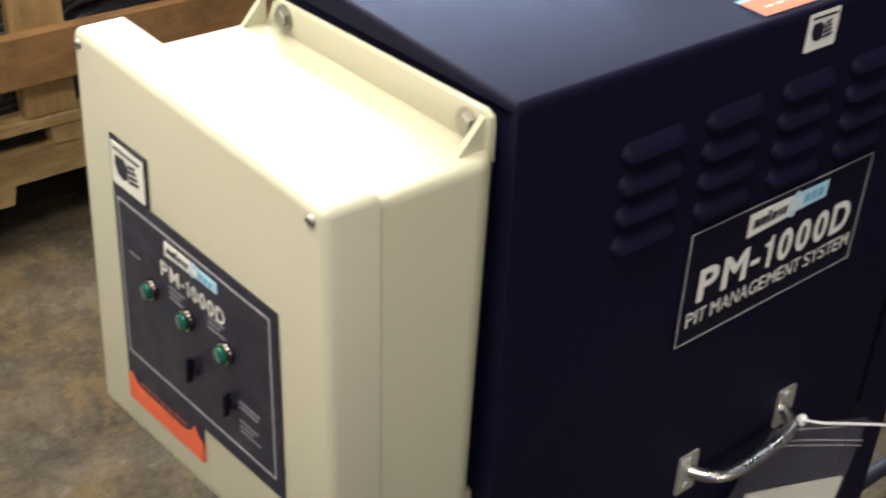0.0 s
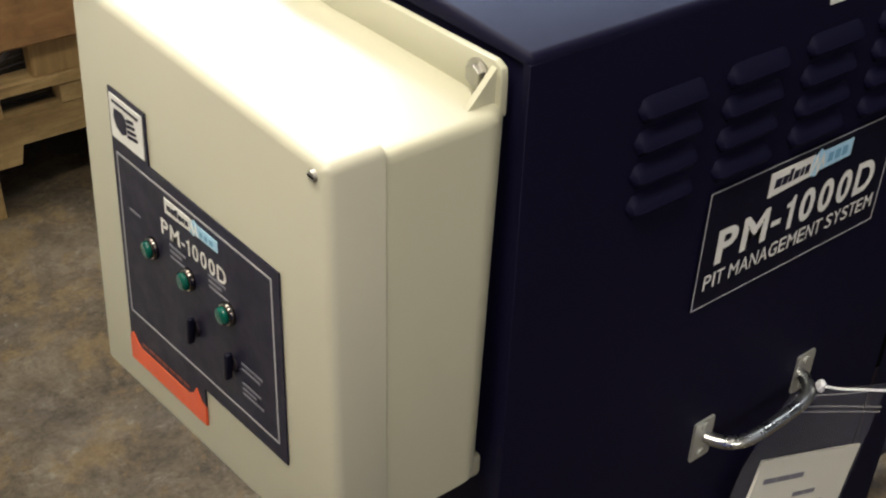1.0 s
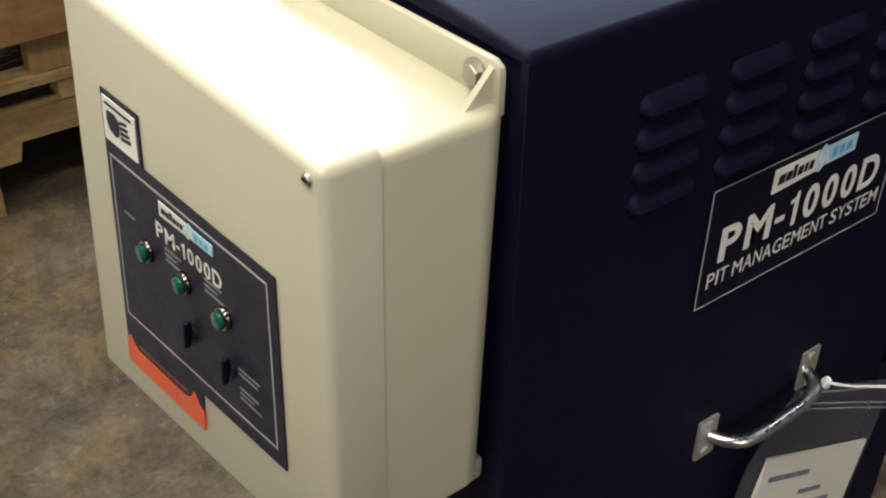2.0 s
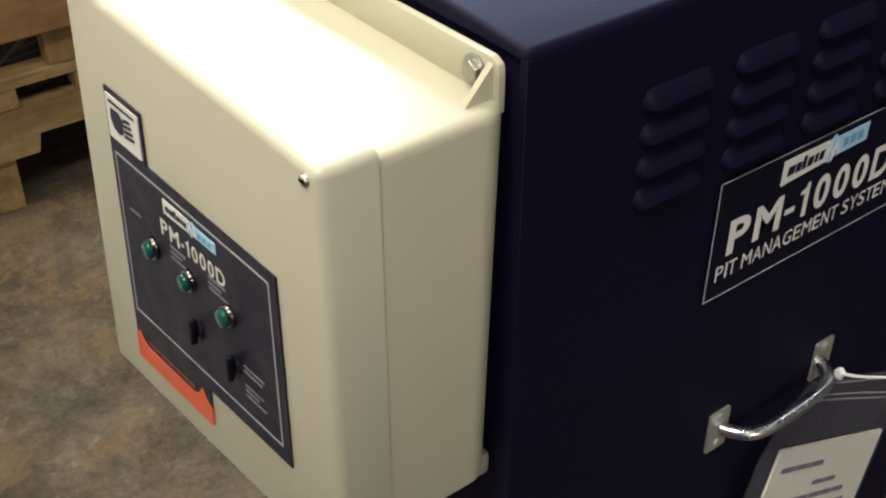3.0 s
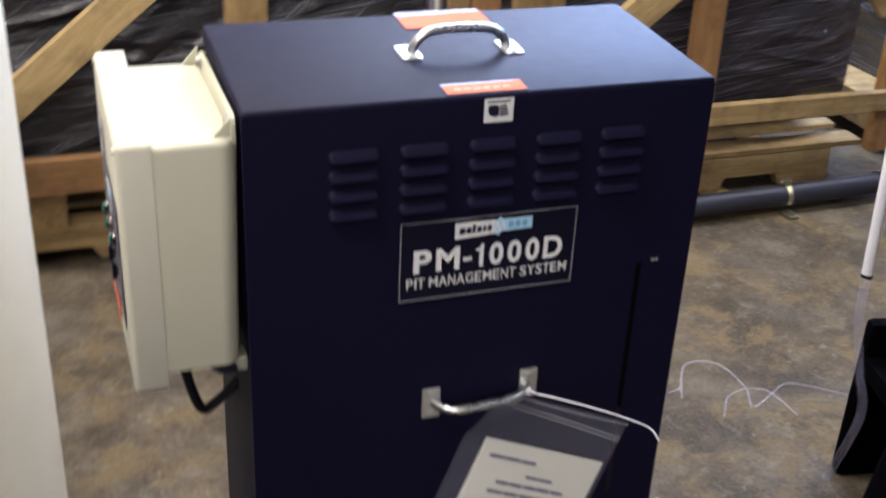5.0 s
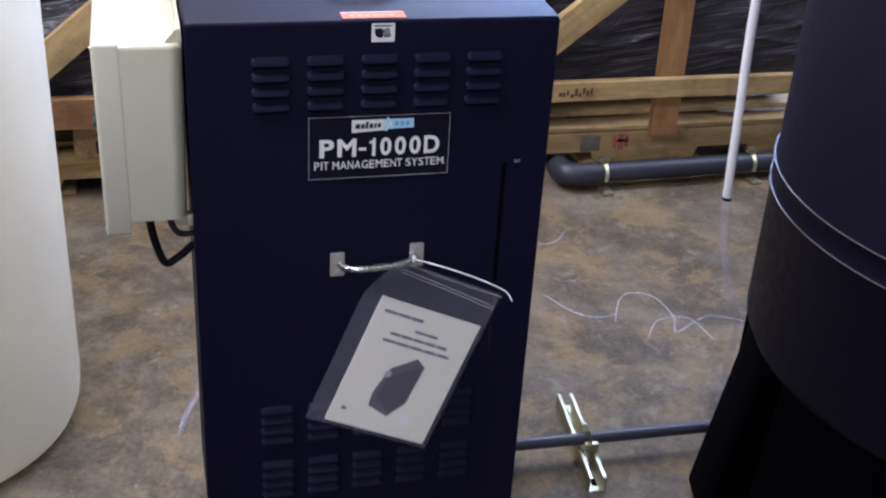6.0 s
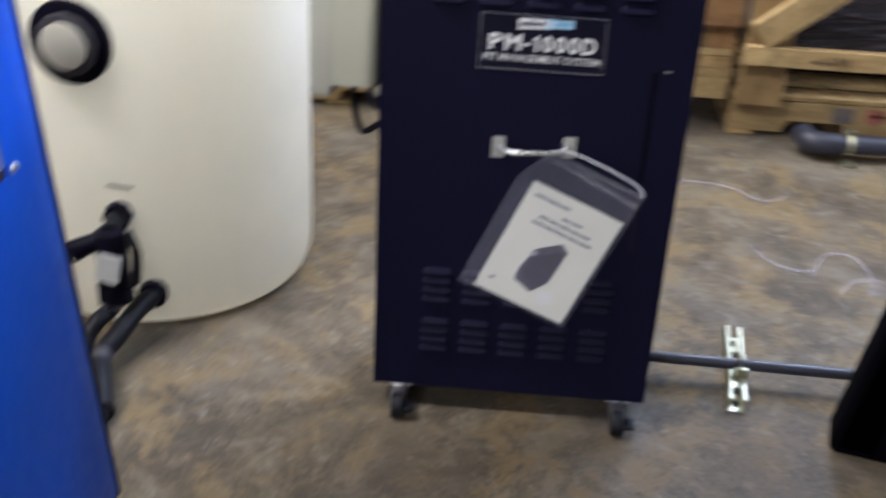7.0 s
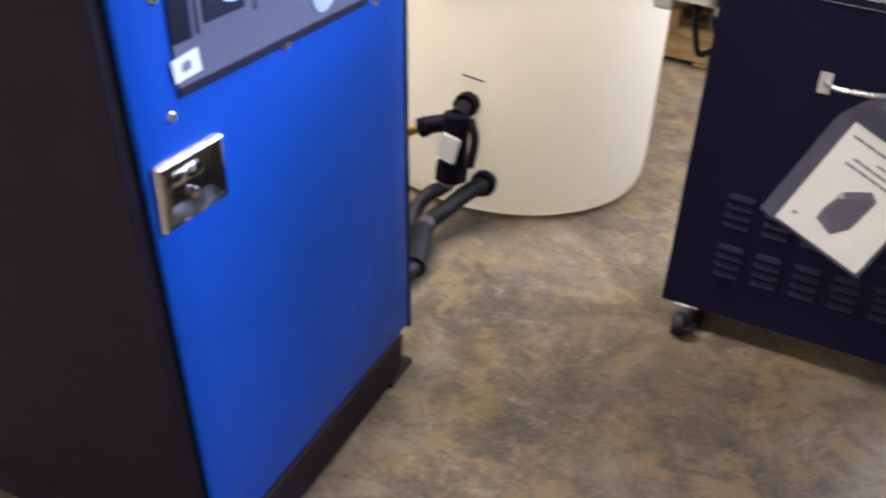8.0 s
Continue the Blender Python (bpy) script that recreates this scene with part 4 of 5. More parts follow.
brace(crate_b, (2.44, 0.95), (2.15, 1.27), YF - 0.036, YF - 0.002, 0.105, PINE_X)
brace(crate_b, (2.10, 1.02), (2.47, 0.62), YF + 0.042, YF + 0.07, 0.09, PINE_X)
for x in (1.09, 2.48):
    board(crate_b, "back_post", x, x + 0.1, 2.95, 3.0, 0.128, TOPZ, PINE_Z)
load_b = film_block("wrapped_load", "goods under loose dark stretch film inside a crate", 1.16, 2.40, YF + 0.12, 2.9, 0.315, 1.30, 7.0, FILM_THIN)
# added dark block stands in for the shaded gap beneath the film
part("skid", box(1.22, 2.34, YF + 0.30, 2.85, 0.163, 0.316, 0.004), BLACK, load_b, "added dark block for the shaded gap under the load")

crate_c = thing("crate", "weathered pine crate with heavy floor rail", "crate", (0, 0, 0), "crates along the wall")
board(crate_c, "floor_rail", 2.70, 4.3, YF + 0.08, YF + 0.13, 0.0, 0.115, PINE_X)
board(crate_c, "bottom_rail", 2.66, 4.3, YF + 0.08, YF + 0.13, 0.345, 0.455, PINE_X)
board(crate_c, "post", 2.72, 2.83, YF + 0.131, YF + 0.18, 0.06, TOPZ, PINE_Z)
board(crate_c, "post", 3.6, 3.7, YF + 0.131, YF + 0.18, 0.06, TOPZ, PINE_Z)
board(crate_c, "back_post", 2.72, 2.83, 2.9, 2.95, 0.0, TOPZ, PINE_Z)
board(crate_c, "back_post", 4.2, 4.3, 2.9, 2.95, 0.0, TOPZ, PINE_Z)
board(crate_c, "side_rail", 2.72, 2.76, YF + 0.18, 2.9, 0.06, 0.16, PINE)
board(crate_c, "side_rail", 4.26, 4.3, YF + 0.13, 2.9, 0.06, 0.16, PINE)
board(crate_c, "side_rail", 4.26, 4.3, YF + 0.13, 2.9, 0.36, 0.46, PINE)
brace(crate_c, (2.80, 0.50), (3.55, 1.35), YF + 0.08, YF + 0.13, 0.10, PINE_X)
board(crate_c, "deck_board", 2.72, 4.3, YF + 0.2, 2.9, 0.16, 0.18, PINE_X)
film_block("wrapped_load", "goods wrapped in black stretch film on a crate deck", 2.9, 4.2, YF + 0.25, 2.85, 0.18, 1.25, 13.0)

# white cartons in the gap between two crates
for z in (0.598, 0.662):
    t = thing("carton", "small white carton wedged beside a wrapped load", "carton", (0, 0, 0), "white cartons")
    part("shell", box(0.862, 0.899, YF + 0.09, YF + 0.25, z, z + 0.062, 0.003), CARTON, t)
    part("tape", box(0.875, 0.887, YF + 0.0885, YF + 0.2505, z - 0.0005, z + 0.0625), PAPER, t)
shelf = thing("ledge_board", "dark upright board between two wrapped loads", "board", (0, 0, 0))
part("plank", box(0.85, 0.903, YF + 0.085, YF + 0.27, 0.323, 0.597, 0.003), PINE_Z, shelf)
# marks sprayed on the pallet
RED_SPRAY = paint("red_spray", (0.36, 0.10, 0.09), 0.7, 200, 0.2, 0.4)
GREY_STAMP = paint("grey_stamp", (0.13, 0.11, 0.10), 0.7, 200, 0.2, 0.4)
DARK_STAMP = paint("smudged_stamp", (0.10, 0.065, 0.035), 0.7, 200, 0.2, 0.5)
for x, z, w, h in ((1.578, 0.074, 0.016, 0.052), (1.600, 0.066, 0.022, 0.062), (1.626, 0.078, 0.013, 0.044), (1.590, 0.096, 0.050, 0.012)):
    part("stencil_patch", box(x, x + w, YF + 0.0405, YF + 0.0425, z, z + h), RED_SPRAY, crate_b, "red sprayed mark")
part("stencil_patch", box(1.455, 1.53, YF + 0.0405, YF + 0.0425, 0.066, 0.126), GREY_STAMP, crate_b, "grey stamped patch")
for k in range(9):
    rnd = random.Random(40 + k)
    x, z = 1.32 + 0.0145 * k, 0.306 + rnd.uniform(0, 0.016)
    part("stencil_patch", box(x, x + rnd.uniform(0.007, 0.012), YF - 0.0405, YF - 0.0372, z, z + rnd.uniform(0.012, 0.03)), DARK_STAMP, crate_b, "smudged dark stamp")
# ---- pipes on the floor ----
big = thing("drain_pipe", "grey plastic drain pipe on clips along the pallets", "pipe", (0, 0, 0))
ZP, RP = 0.058, 0.035
part("long_run", rod((1.42, 1.643, ZP), (2.47, 1.672, ZP), RP, sides=28), PVC, big, smooth=True)
part("elbow", tube([(1.44, 1.643, ZP), (1.39, 1.642, ZP), (1.352, 1.652, ZP), (1.338, 1.685, ZP), (1.338, 1.72, ZP)], RP + 0.006, 20, 6), PVC, big, smooth=True)
part("elbow", tube([(2.44, 1.671, ZP), (2.50, 1.672, ZP), (2.545, 1.655, ZP), (2.56, 1.61, ZP), (2.56, 1.55, ZP)], RP + 0.006, 20, 6), PVC, big, smooth=True)
part("short_run", rod((2.56, 1.57, ZP), (2.53, 0.75, ZP), RP, sides=28), PVC, big, smooth=True)
part("tee", rod((2.553, 1.38, ZP), (2.545, 1.22, ZP), RP + 0.008, sides=28), PVC, big, smooth=True)


def pipe_clip(x, y, r, z, along):
    """A strut clip: two bent straps and a bolt round a pipe, standing on a short foot."""
    c = thing("pipe_clip", "yellow zinc-plated strut clip round a floor pipe", "pipe clip", (x, y, 0), "pipe clips")
    c.rotation_euler = (0, 0, along)
    bm = bmesh.new()
    pts = [(0, r * 1.02 * math.cos(a), z + r * 1.02 * math.sin(a)) for a in [radians(-35 + 250 * k / 12) for k in range(13)]]
    tube(pts, 0.011, 8, 1, bm, 0.25)
    part("strap", bm, ZINC, c, smooth=True)
    part("ear", box(-0.011, 0.011, r * 0.75, r * 1.2, z - r * 0.75, z - r * 0.68, 0.001), ZINC, c)
    part("ear", box(-0.014, 0.014, -0.012, 0.012, z + r, z + r + 0.022, 0.002), ZINC, c)
    part("bolt", rod((-0.022, 0, z + r + 0.012), (0.022, 0, z + r + 0.012), 0.004, sides=8), STEEL, c)
    part("foot", box(-0.02, 0.02, -0.075, -0.02, 0.0, 0.012, 0.002), ZINC, c)
    part("foot_strap", box(-0.011, 0.011, -0.06, -r * 0.72, 0.010, 0.016, 0.001), ZINC, c)
    return c


pipe_clip(1.478, 1.645, RP, ZP, 0.03)
pipe_clip(2.06, 1.661, RP, ZP, 0.03)
pipe_clip(2.552, 1.44, RP, ZP, 1.6)

small = thing("floor_pipe", "dark grey plastic pipe running to the black tank", "pipe", (0, 0, 0))
part("run", rod((0.45, 0.212, 0.058), (1.32, 0.188, 0.058), 0.0142, sides=20), PVC, small, smooth=True)
strut = thing("strut_channel", "short zinc-plated slotted strut channel on the floor", "strut channel", (0.883, 0.243, 0))
strut.rotation_euler = (0, 0, radians(-6.3))
bm = box(-0.0205, 0.0205, -0.165, 0.165, 0.0, 0.003)
part("web", bm, ZINC, strut)
for k in (-1, 1):
    part("flange", box(0.0185 * k - 0.0015, 0.0185 * k + 0.0015, -0.165, 0.165, 0.003, 0.039, 0.001), ZINC, strut)
    part("lip", box(0.0150 * k - 0.0035, 0.0150 * k + 0.0035, -0.165, 0.165, 0.036, 0.039, 0.001), ZINC, strut)
for k in range(6):
    y = -0.135 + 0.054 * k
    part("slot", box(-0.006, 0.006, y - 0.013, y + 0.013, 0.0029, 0.0037), VOID, strut)
clip = thing("strut_clip", "zinc-plated clip holding the pipe on a strut channel", "pipe clip", (0.883, 0.200, 0))
pts = [(0, 0.019 * math.cos(a), 0.058 + 0.019 * math.sin(a)) for a in [radians(-20 + 220 * k / 10) for k in range(11)]]
part("strap", tube(pts, 0.016, 8, 1, flat=0.14), ZINC, clip, smooth=True)
part("ear", box(-0.016, 0.016, -0.030, -0.017, 0.039, 0.062, 0.002), ZINC, clip)
part("bolt", rod((0, 0.026, 0.04), (0, 0.026, 0.078), 0.0045, sides=8), STEEL, clip)

# loose clear tubing
for pts in ([(0.70, 1.36, 0.008), (1.0, 1.34, 0.008), (1.10, 1.25, 0.008), (1.17, 1.25, 0.012), (1.22, 1.30, 0.02)],
            [(1.03, 0.93, 0.008), (1.08, 0.825, 0.010), (1.14, 0.79, 0.008), (1.20, 0.80, 0.008)],
            [(1.18, 0.76, 0.008), (1.24, 0.86, 0.03), (1.32, 0.84, 0.035), (1.36, 0.76, 0.008), (1.33, 0.68, 0.008), (1.40, 0.70, 0.025), (1.48, 0.74, 0.012), (1.60, 0.66, 0.008)],
            [(1.24, 0.66, 0.008), (1.29, 0.72, 0.025), (1.38, 0.71, 0.03), (1.42, 0.62, 0.008)]):
    t = thing("clear_tube", "loose clear plastic tubing curled on the concrete floor", "tube", (0, 0, 0), "loose clear tubing")
    part("wall", tube(pts, 0.0032, 8, 10), TUBE, t, smooth=True)
t = thing("clear_tube", "clear plastic tubing hanging behind the cabinet", "tube", (0, 0, 0), "loose clear tubing")
part("wall", tube([(0.05, 0.31, 0.42), (-0.005, 0.36, 0.20), (-0.040, 0.42, 0.02), (-0.030, 0.50, 0.008), (0.02, 0.62, 0.008)], 0.006, 8, 10), TUBE, t, smooth=True)

# ---- white tank ----
TX, TY, TR_ = -0.674, 0.641, 0.412
white = thing("white_tank", "tall white polyethylene tank with black fittings", "tank", (0, 0, 0))
prof = [(0.0001, 0.0), (0.345, 0.0), (0.378, 0.004), (0.398, 0.016), (0.406, 0.036), (0.410, 0.06), (0.412, 0.10), (0.412, 1.38), (0.407, 1.42), (0.385, 1.455), (0.25, 1.50), (0.0001, 1.52)]
part("shell", lathe(prof, TX, TY, 96), POLY_WHITE, white, smooth=True)


def around(angle, r, z):
    return Vector((TX + r * math.cos(radians(angle)), TY + r * math.sin(radians(angle)), z))


fit = new("bulkhead_port")
fit.parent = white
ang = -97
n = (around(ang, 1, 0) - around(ang, 0, 0))
part("flange_ring", rod(around(ang, TR_ - 0.01, 0.762), around(ang, TR_ + 0.018, 0.762), 0.098, sides=36, bevel=0.006), POLY_BLACK, fit, smooth=True)
part("nut", rod(around(ang, TR_ + 0.018, 0.762), around(ang, TR_ + 0.034, 0.762), 0.074, sides=12, bevel=0.004), SCUFF, fit)
part("plug", rod(around(ang, TR_ + 0.034, 0.762), around(ang, TR_ + 0.042, 0.762), 0.055, sides=28, bevel=0.003), POLY_WHITE, fit, smooth=True)
part("moulded_mark", prism([(-0.03, 0), (0.03, 0), (0.03, 0.004), (-0.03, 0.004)], around(-86, TR_ - 0.001, 0.404), (1, 0.06, -0.12), (0, 0, 1), 0.003), SCUFF, white)

valve = thing("drain_valve", "black plastic drain valve with hoses on the white tank", "valve", (0, 0, 0))
a = -87
part("bulkhead", rod(around(a, TR_ - 0.01, 0.334), around(a, TR_ + 0.03, 0.334), 0.034, sides=8), POLY_BLACK, valve)
part("nipple", rod(around(a, TR_ + 0.03, 0.334), around(a, TR_ + 0.08, 0.324), 0.022, sides=16), RUBBER, valve, smooth=True)
vb = around(a, TR_ + 0.085, 0.249)
part("body", rod(vb + Vector((0, 0, 0.085)), vb + Vector((0, 0, -0.085)), 0.036, 0.04, sides=20, bevel=0.008), POLY_BLACK, valve, smooth=True)
part("union_nut", rod(vb + Vector((0, 0, -0.06)), vb + Vector((0, 0, -0.105)), 0.046, sides=8, bevel=0.004), POLY_BLACK, valve)
part("tag", box(-0.026, 0.030, -0.046, -0.040, -0.034, 0.040, 0.006), INK_WHITE, valve, "white tag", matrix=Matrix.Translation(vb) @ Matrix.Rotation(0.2, 4, "Y"))
part("handle", tube([vb + Vector((0.04, 0.0, 0.08)), vb + Vector((0.062, -0.01, 0.03)), vb + Vector((0.055, -0.01, -0.05))], 0.012, 10), RUBBER, valve, smooth=True)
part("side_branch", rod(vb + Vector((-0.02, 0, 0.055)), vb + Vector((-0.085, -0.02, 0.035)), 0.024, sides=16), POLY_BLACK, valve, smooth=True)
part("hose_barb", rod(vb + Vector((-0.08, -0.02, 0.037)), vb + Vector((-0.15, -0.05, -0.002)), 0.014, sides=14), BRASS, valve, smooth=True)
part("hose_nut", rod(vb + Vector((-0.072, -0.018, 0.038)), vb + Vector((-0.092, -0.025, 0.028)), 0.028, sides=8), POLY_BLACK, valve)
hose = thing("rubber_hose", "black rubber hose from the drain valve to the blue machine", "hose", (0, 0, 0), "black hoses")
part("wall", tube([vb + Vector((0.0, 0, -0.10)), vb + Vector((-0.012, -0.03, -0.125)), (-0.672, 0.07, 0.125), (-0.688, 0.02, 0.095), (-0.668, -0.08, 0.050), (-0.66, -0.30, 0.040), (-0.74, -0.62, 0.13)], 0.020, 12), RUBBER, hose, smooth=True)
part("hose_clamp", rod(vb + Vector((-0.004, -0.012, -0.108)), vb + Vector((-0.009, -0.024, -0.122)), 0.0235, sides=18), FORK, hose, smooth=True)
hose = thing("rubber_hose", "black rubber hose with a moulded elbow off the tank", "hose", (0, 0, 0), "black hoses")
part("wall", tube([around(-78, TR_ - 0.01, 0.112), around(-79, TR_ + 0.03, 0.112), (-0.607, 0.16, 0.104), (-0.632, 0.07, 0.080), (-0.656, -0.01, 0.058), (-0.625, -0.09, 0.042), (-0.600, -0.17, 0.034), (-0.63, -0.36, 0.034), (-0.70, -0.62, 0.10)], 0.024, 14), RUBBER, hose, smooth=True)
part("bulkhead", rod(around(-78, TR_ - 0.01, 0.112), around(-78, TR_ + 0.026, 0.112), 0.037, sides=10, bevel=0.004), POLY_BLACK, hose)
part("sleeve", tube([(-0.6535, -0.016, 0.058), (-0.625, -0.09, 0.044), (-0.598, -0.165, 0.036)], 0.033, 16), RUBBER, hose, smooth=True)
part("sleeve_end", rod((-0.646, 0.020, 0.067), (-0.657, -0.018, 0.057), 0.0275, sides=18, bevel=0.003), SCUFF, hose, "scuffed grey hose end", smooth=True)

# ---- black tank on its stand ----
KX, KY, KR = 1.633, -0.182, 0.55
black = thing("black_tank", "large black polyethylene tank with scuffed ring seams", "tank", (0, 0, 0))
prof = [(0.0001, 0.30), (0.30, 0.34), (0.50, 0.425), (0.535, 0.445), (KR, 0.475), (KR, 0.762), (KR + 0.004, 0.768), (KR, 0.774), (KR, 0.812), (KR + 0.004, 0.818), (KR, 0.824), (KR, 1.55), (KR - 0.05, 1.62), (0.3, 1.68), (0.0001, 1.70)]
part("shell", lathe(prof, KX, KY, 112), POLY_BLACK, black, smooth=True)
for z in (0.768, 0.818):
    part("seam", lathe([(KR + 0.001, z - 0.0022), (KR + 0.0055, z - 0.0008), (KR + 0.0055, z + 0.0008), (KR + 0.001, z + 0.0022), (KR + 0.001, z - 0.0022)][:4], KX, KY, 112), SCUFF, black, smooth=True)
stand = thing("tank_stand", "black moulded plastic stand under the black tank", "tank stand", (0, 0, 0))
SA = radians(-14)
sm = Matrix.Translation((1.055, -0.045, 0)) @ Matrix.Rotation(SA, 4, "Z")
bm = box(0, 1.0, 0, 0.04, 0, 0.40, 0.015)
for q in bm.verts:
    if q.co.x < 0.5:
        q.co.x += 0.165 * q.co.z
part("wall", bm, STAND, stand, smooth=True, matrix=sm)
bm = box(0, 0.12, 0.0, 0.13, 0, 0.50, 0.02, 3)
for q in bm.verts:
    if q.co.z > 0.3:
        q.co.x, q.co.z = 0.085 + q.co.x * 0.5, q.co.z + 0.06
part("wall", bm, STAND, stand, smooth=True, matrix=sm)
part("wall", box(0.94, 1.0, 0.0, 0.55, 0, 0.40, 0.025, 3), STAND, stand, smooth=True, matrix=sm)
part("wall", box(0.2, 1.0, 0.51, 0.55, 0, 0.40, 0.015), STAND, stand, smooth=True, matrix=sm)
part("deck", box(0.2, 0.98, 0.02, 0.53, 0.28, 0.32), STAND, stand, matrix=sm)

drip = thing("white_hose", "white vinyl hose hanging beside the black tank", "hose", (0, 0, 0))
part("wall", tube([(1.30, 0.16, 1.66), (1.17, 0.20, 1.51), (1.112, 0.19, 1.27), (1.100, 0.18, 1.075), (1.102, 0.17, 0.862), (1.107, 0.166, 0.680)], 0.0092, 14), HOSE_WHITE, drip, smooth=True)
part("band", rod((1.107, 0.166, 0.678), (1.1073, 0.166, 0.684), 0.0102, sides=16), RUBBER, drip)
part("inner_tube", tube([(1.107, 0.166, 0.684), (1.120, 0.172, 0.58), (1.165, 0.19, 0.46), (1.225, 0.22, 0.32), (1.30, 0.35, 0.05)], 0.009, 10), TUBE, drip, smooth=True)

# ---- blue machine ----
blue = thing("blue_machine", "blue and black floor-standing machine with a recessed chrome latch", "machine", (0, 0, 0))
MX, MY0, MY1, MZ0, MZ1 = -0.435, -1.284, -0.510, 0.118, 1.36
LEAN = 0.08


def face(y, z, out=0.0):
    """A point on the machine's sloping blue face."""
    return Vector((MX - LEAN * (z - MZ0) + out, y, z))


def face_plate(y0, y1, z0, z1, out, depth):
    o = face(y0, z0, out)
    return prism([(0, 0), (y1 - y0, 0), (y1 - y0, z1 - z0), (0, z1 - z0)], o, (0, 1, 0), Vector((-LEAN, 0, 1)), depth)


def sheet_cuts(bm):
    """Cuts across a large plate, so that it can curve gently."""
    for k in range(1, 12):
        for at, across in (((0, MY0 + k * (MY1 - MY0) / 12, 0), (0, 1, 0)), ((0, 0, MZ0 + k * (MZ1 - MZ0) / 12), (0, 0, 1))):
            bmesh.ops.bisect_plane(bm, geom=bm.verts[:] + bm.edges[:] + bm.faces[:], plane_co=at, plane_no=across)


bm = bmesh.new()
ring = []
for y in (MY0 - 0.03, MY1 + 0.012):
    ring.append([bm.verts.new(p) for p in (face(y, MZ0 - 0.01, -0.012), face(y, MZ1, -0.012), Vector((-1.25, y, MZ1)), Vector((-1.25, y, MZ0 - 0.01)))])
for k in range(4):
    bm.faces.new((ring[0][k], ring[0][(k + 1) % 4], ring[1][(k + 1) % 4], ring[1][k]))
bm.faces.new(ring[0])
bm.faces.new(ring[1])
bmesh.ops.bevel(bm, geom=list(bm.edges), offset=0.006, segments=2, affect="EDGES", profile=0.5)
sheet_cuts(bm)
part("body", bm, BLACK, blue, smooth=True)
bm = face_plate(MY0, MY1, MZ0, MZ1 - 0.02, -0.012, 0.012)
bmesh.ops.bevel(bm, geom=list(bm.edges), offset=0.003, segments=2, affect="EDGES", profile=0.5)
sheet_cuts(bm)
part("door", bm, BLUE, blue, "blue powder-coated door", smooth=True)
part("base", box(-1.2, MX + 0.002, MY0 - 0.01, MY1 - 0.030, 0.012, MZ0 - 0.008, 0.004), BLACK, blue)
for y in (MY1 - 0.045, MY0 + 0.05):
    part("foot", box(MX - 0.10, MX + 0.006, y - 0.045, y + 0.072, 0.0, 0.014, 0.003), BLACK, blue)
part("edge_trim", face_plate(MY1 + 0.001, MY1 + 0.011, MZ0 - 0.008, MZ1 - 0.02, -0.010, 0.0115), BLACK, blue)
FU, FV = Vector((0, 1, 0)), Vector((-LEAN, 0, 1)).normalized()
pan = part("display_panel", face_plate(-1.171, -0.655, 0.868, 1.28, 0.0005, 0.003), SLATE, blue, "slate grey display panel")
part("lower_edge", face_plate(-1.171, -0.655, 0.868, 0.882, 0.0036, 0.0015), DECAL_DARK, pan)
part("window", face_plate(-1.171, -1.130, 0.945, 1.20, 0.0036, 0.001), DECAL_BLACK, pan)
part("window", face_plate(-0.742, -0.662, 0.952, 1.20, 0.0036, 0.001), DECAL_BLACK, pan)
dial = part("round_dial", rod(face(-0.795, 0.928, 0.0037), face(-0.795, 0.928, 0.0075), 0.036, sides=32, bevel=0.001), INK_FROST, pan, "pale frosted round dial", smooth=True)
for dy, dz, w in ((-0.014, 0.008, 0.026), (-0.016, -0.002, 0.018), (-0.004, -0.012, 0.020)):
    part("print_line", prism([(0, 0), (w, 0), (w, 0.0045), (0, 0.0045)], face(-0.795 + dy, 0.928 + dz, 0.0078), FU, FV, 0.0005), INK_TEAL, dial)
lab = part("square_label", prism([(0.004, 0.0), (0.062, 0.004), (0.058, 0.040), (0.0, 0.034)], face(-1.181, 0.890, 0.0037), FU, FV, 0.0008), INK_WHITE, pan, "white square label")
part("mark", prism([(0.02, 0.012), (0.04, 0.014), (0.038, 0.028), (0.022, 0.026)], face(-1.181, 0.890, 0.0047), FU, FV, 0.0006), INK_GREY, lab)
for k in range(2):
    y = -1.118 + 0.135 * k
    key = part("key_frame", face_plate(y, y + 0.118, 0.948, 1.040, 0.0037, 0.004), SLATE, pan)
    part("key_face", face_plate(y + 0.012, y + 0.106, 0.960, 1.028, 0.0078, 0.002), DECAL_DARK, key)
    part("key_symbol", prism([(0.045, 0.02), (0.07, 0.014), (0.074, 0.022), (0.05, 0.04)], face(y + 0.012, 0.960, 0.0103), FU, FV, 0.001), INK_SKY, key)
for y, z in ((-1.192, 0.846), (-0.905, 0.865), (-1.194, 1.016), (-0.622, 0.864)):
    part("screw", rod(face(y, z, 0.0), face(y, z, 0.005), 0.009, 0.006, sides=16), STEEL, blue, smooth=True)
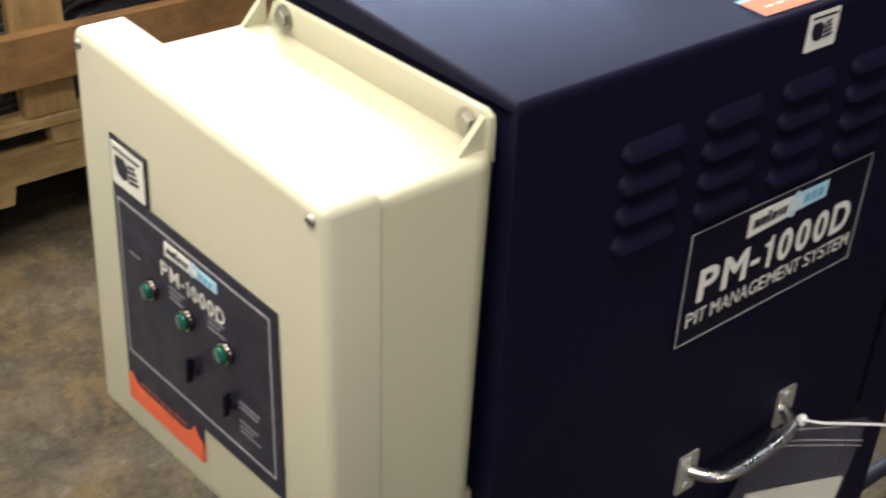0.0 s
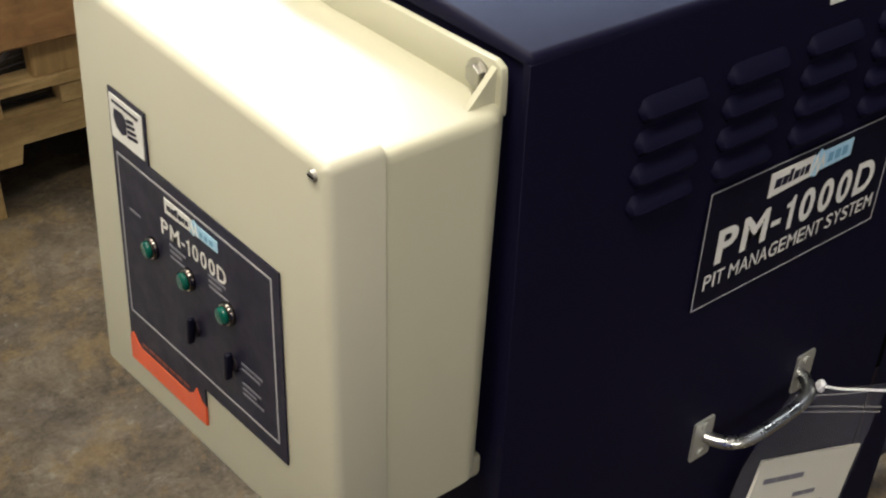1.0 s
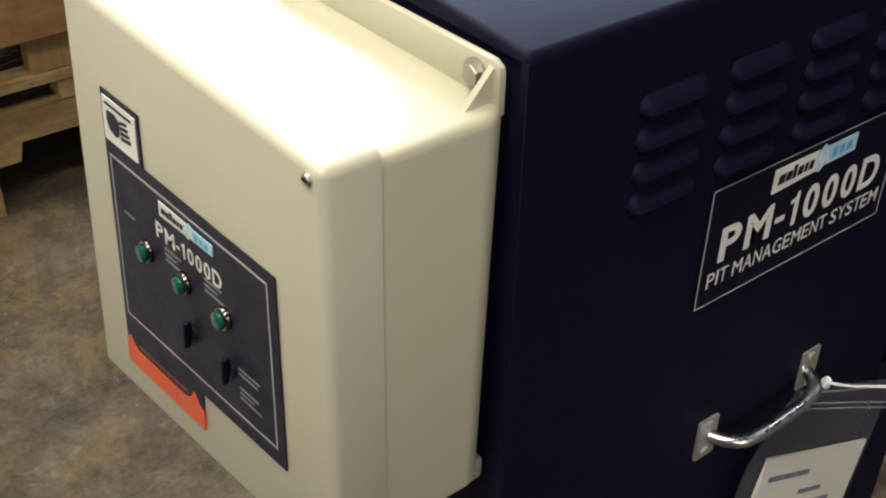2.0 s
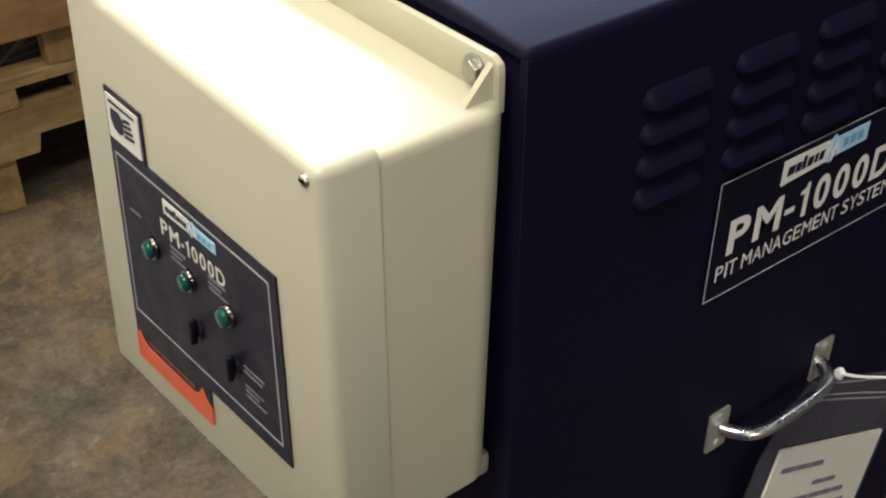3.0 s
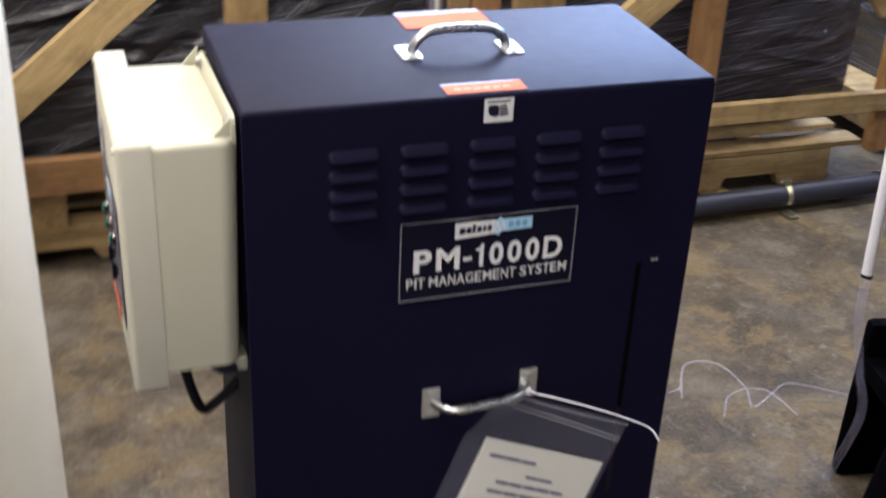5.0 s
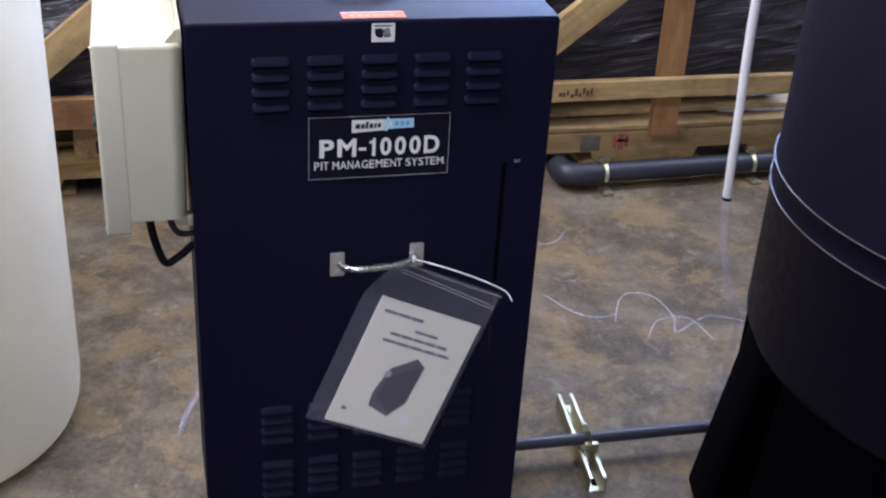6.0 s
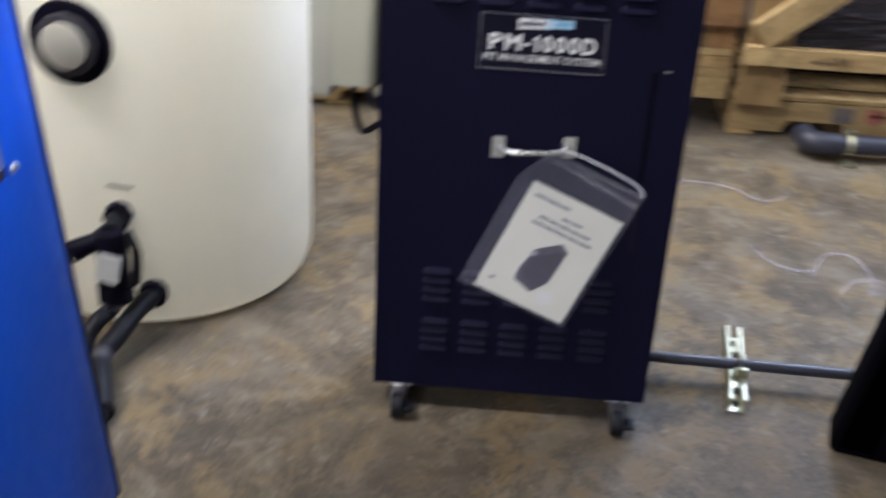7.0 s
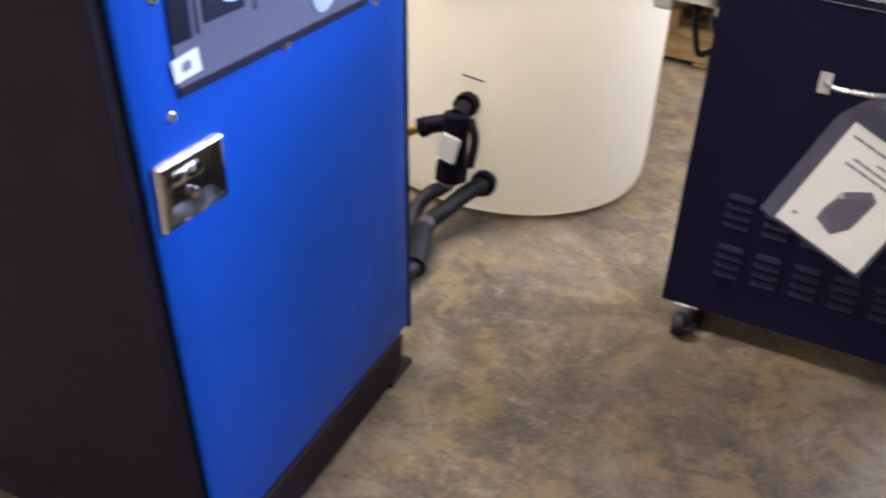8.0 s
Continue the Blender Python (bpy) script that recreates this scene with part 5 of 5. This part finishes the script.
# recessed chrome latch: a dished tray in a rim, with a paddle
latch = new("paddle_latch")
latch.parent = blue
latch["label"] = "bright chrome recessed paddle latch"
LY0, LY1, LZ0, LZ1 = -1.248, -1.100, 0.686, 0.789
lw, lh = LY1 - LY0, LZ1 - LZ0


def lp(a, b, out):
    return face(LY0 + a, LZ0 + b, out)


def latch_ring(rings):
    """A rectangular moulding from (inset, height) steps."""
    bm = bmesh.new()
    loops = [[bm.verts.new(lp(a, b, out)) for a, b in ((inset, inset), (lw - inset, inset), (lw - inset, lh - inset), (inset, lh - inset))] for inset, out in rings]
    for ra, rb in zip(loops, loops[1:]):
        for k in range(4):
            bm.faces.new((ra[k], ra[(k + 1) % 4], rb[(k + 1) % 4], rb[k]))
    return bm, loops


bm, loops = latch_ring(((0.0, 0.0005), (0.0015, 0.0085), (0.0045, 0.0105), (0.0075, 0.0090)))
part("rim", bm, CHROME, latch, smooth=True)
bm, loops = latch_ring(((0.0072, 0.0088), (0.030, 0.0012)))
bm.faces.new(loops[-1])
part("tray", bm, TRAY, latch)
bm = prism([(0.032, 0.060), (0.100, 0.060), (0.096, 0.080), (0.036, 0.080)], lp(0, 0, 0.0025), FU, FV, 0.004)
bmesh.ops.bevel(bm, geom=list(bm.edges), offset=0.0012, segments=2, affect="EDGES", profile=0.5)
part("paddle", bm, CHROME, latch, smooth=True)
part("lock", rod(lp(0.075, 0.036, 0.002), lp(0.075, 0.036, 0.008), 0.010, sides=20, bevel=0.001), CHROME, latch, smooth=True)
# the machine's tall door leans out a little towards its near lower corner
SHELL = ("body", "door", "base", "foot", "edge_trim")
MW, MH = MY1 - MY0, MZ1 - MZ0


def skew(z):
    return 0.02 - 0.065 * (z - MZ0)


def lean_out(near, z):
    return 0.045 * near * (MZ1 - z) / MH


for ob in blue.children_recursive:
    if ob.type == "MESH":
        for q in ob.data.vertices:
            y, z = q.co.y, q.co.z
            near = (MY1 - y) / MW
            push = lean_out(near, z)
            y += skew(z) * near
            if ob.name.split(".")[0] in SHELL:
                q.co.x += push
                q.co.y = y
            else:
                proud = q.co.x - face(y, z).x
                y -= 1.27 * push
                z += 0.8 * push
                q.co = face(y, z, proud + lean_out((MY1 - y) / (MW - skew(z)), z))
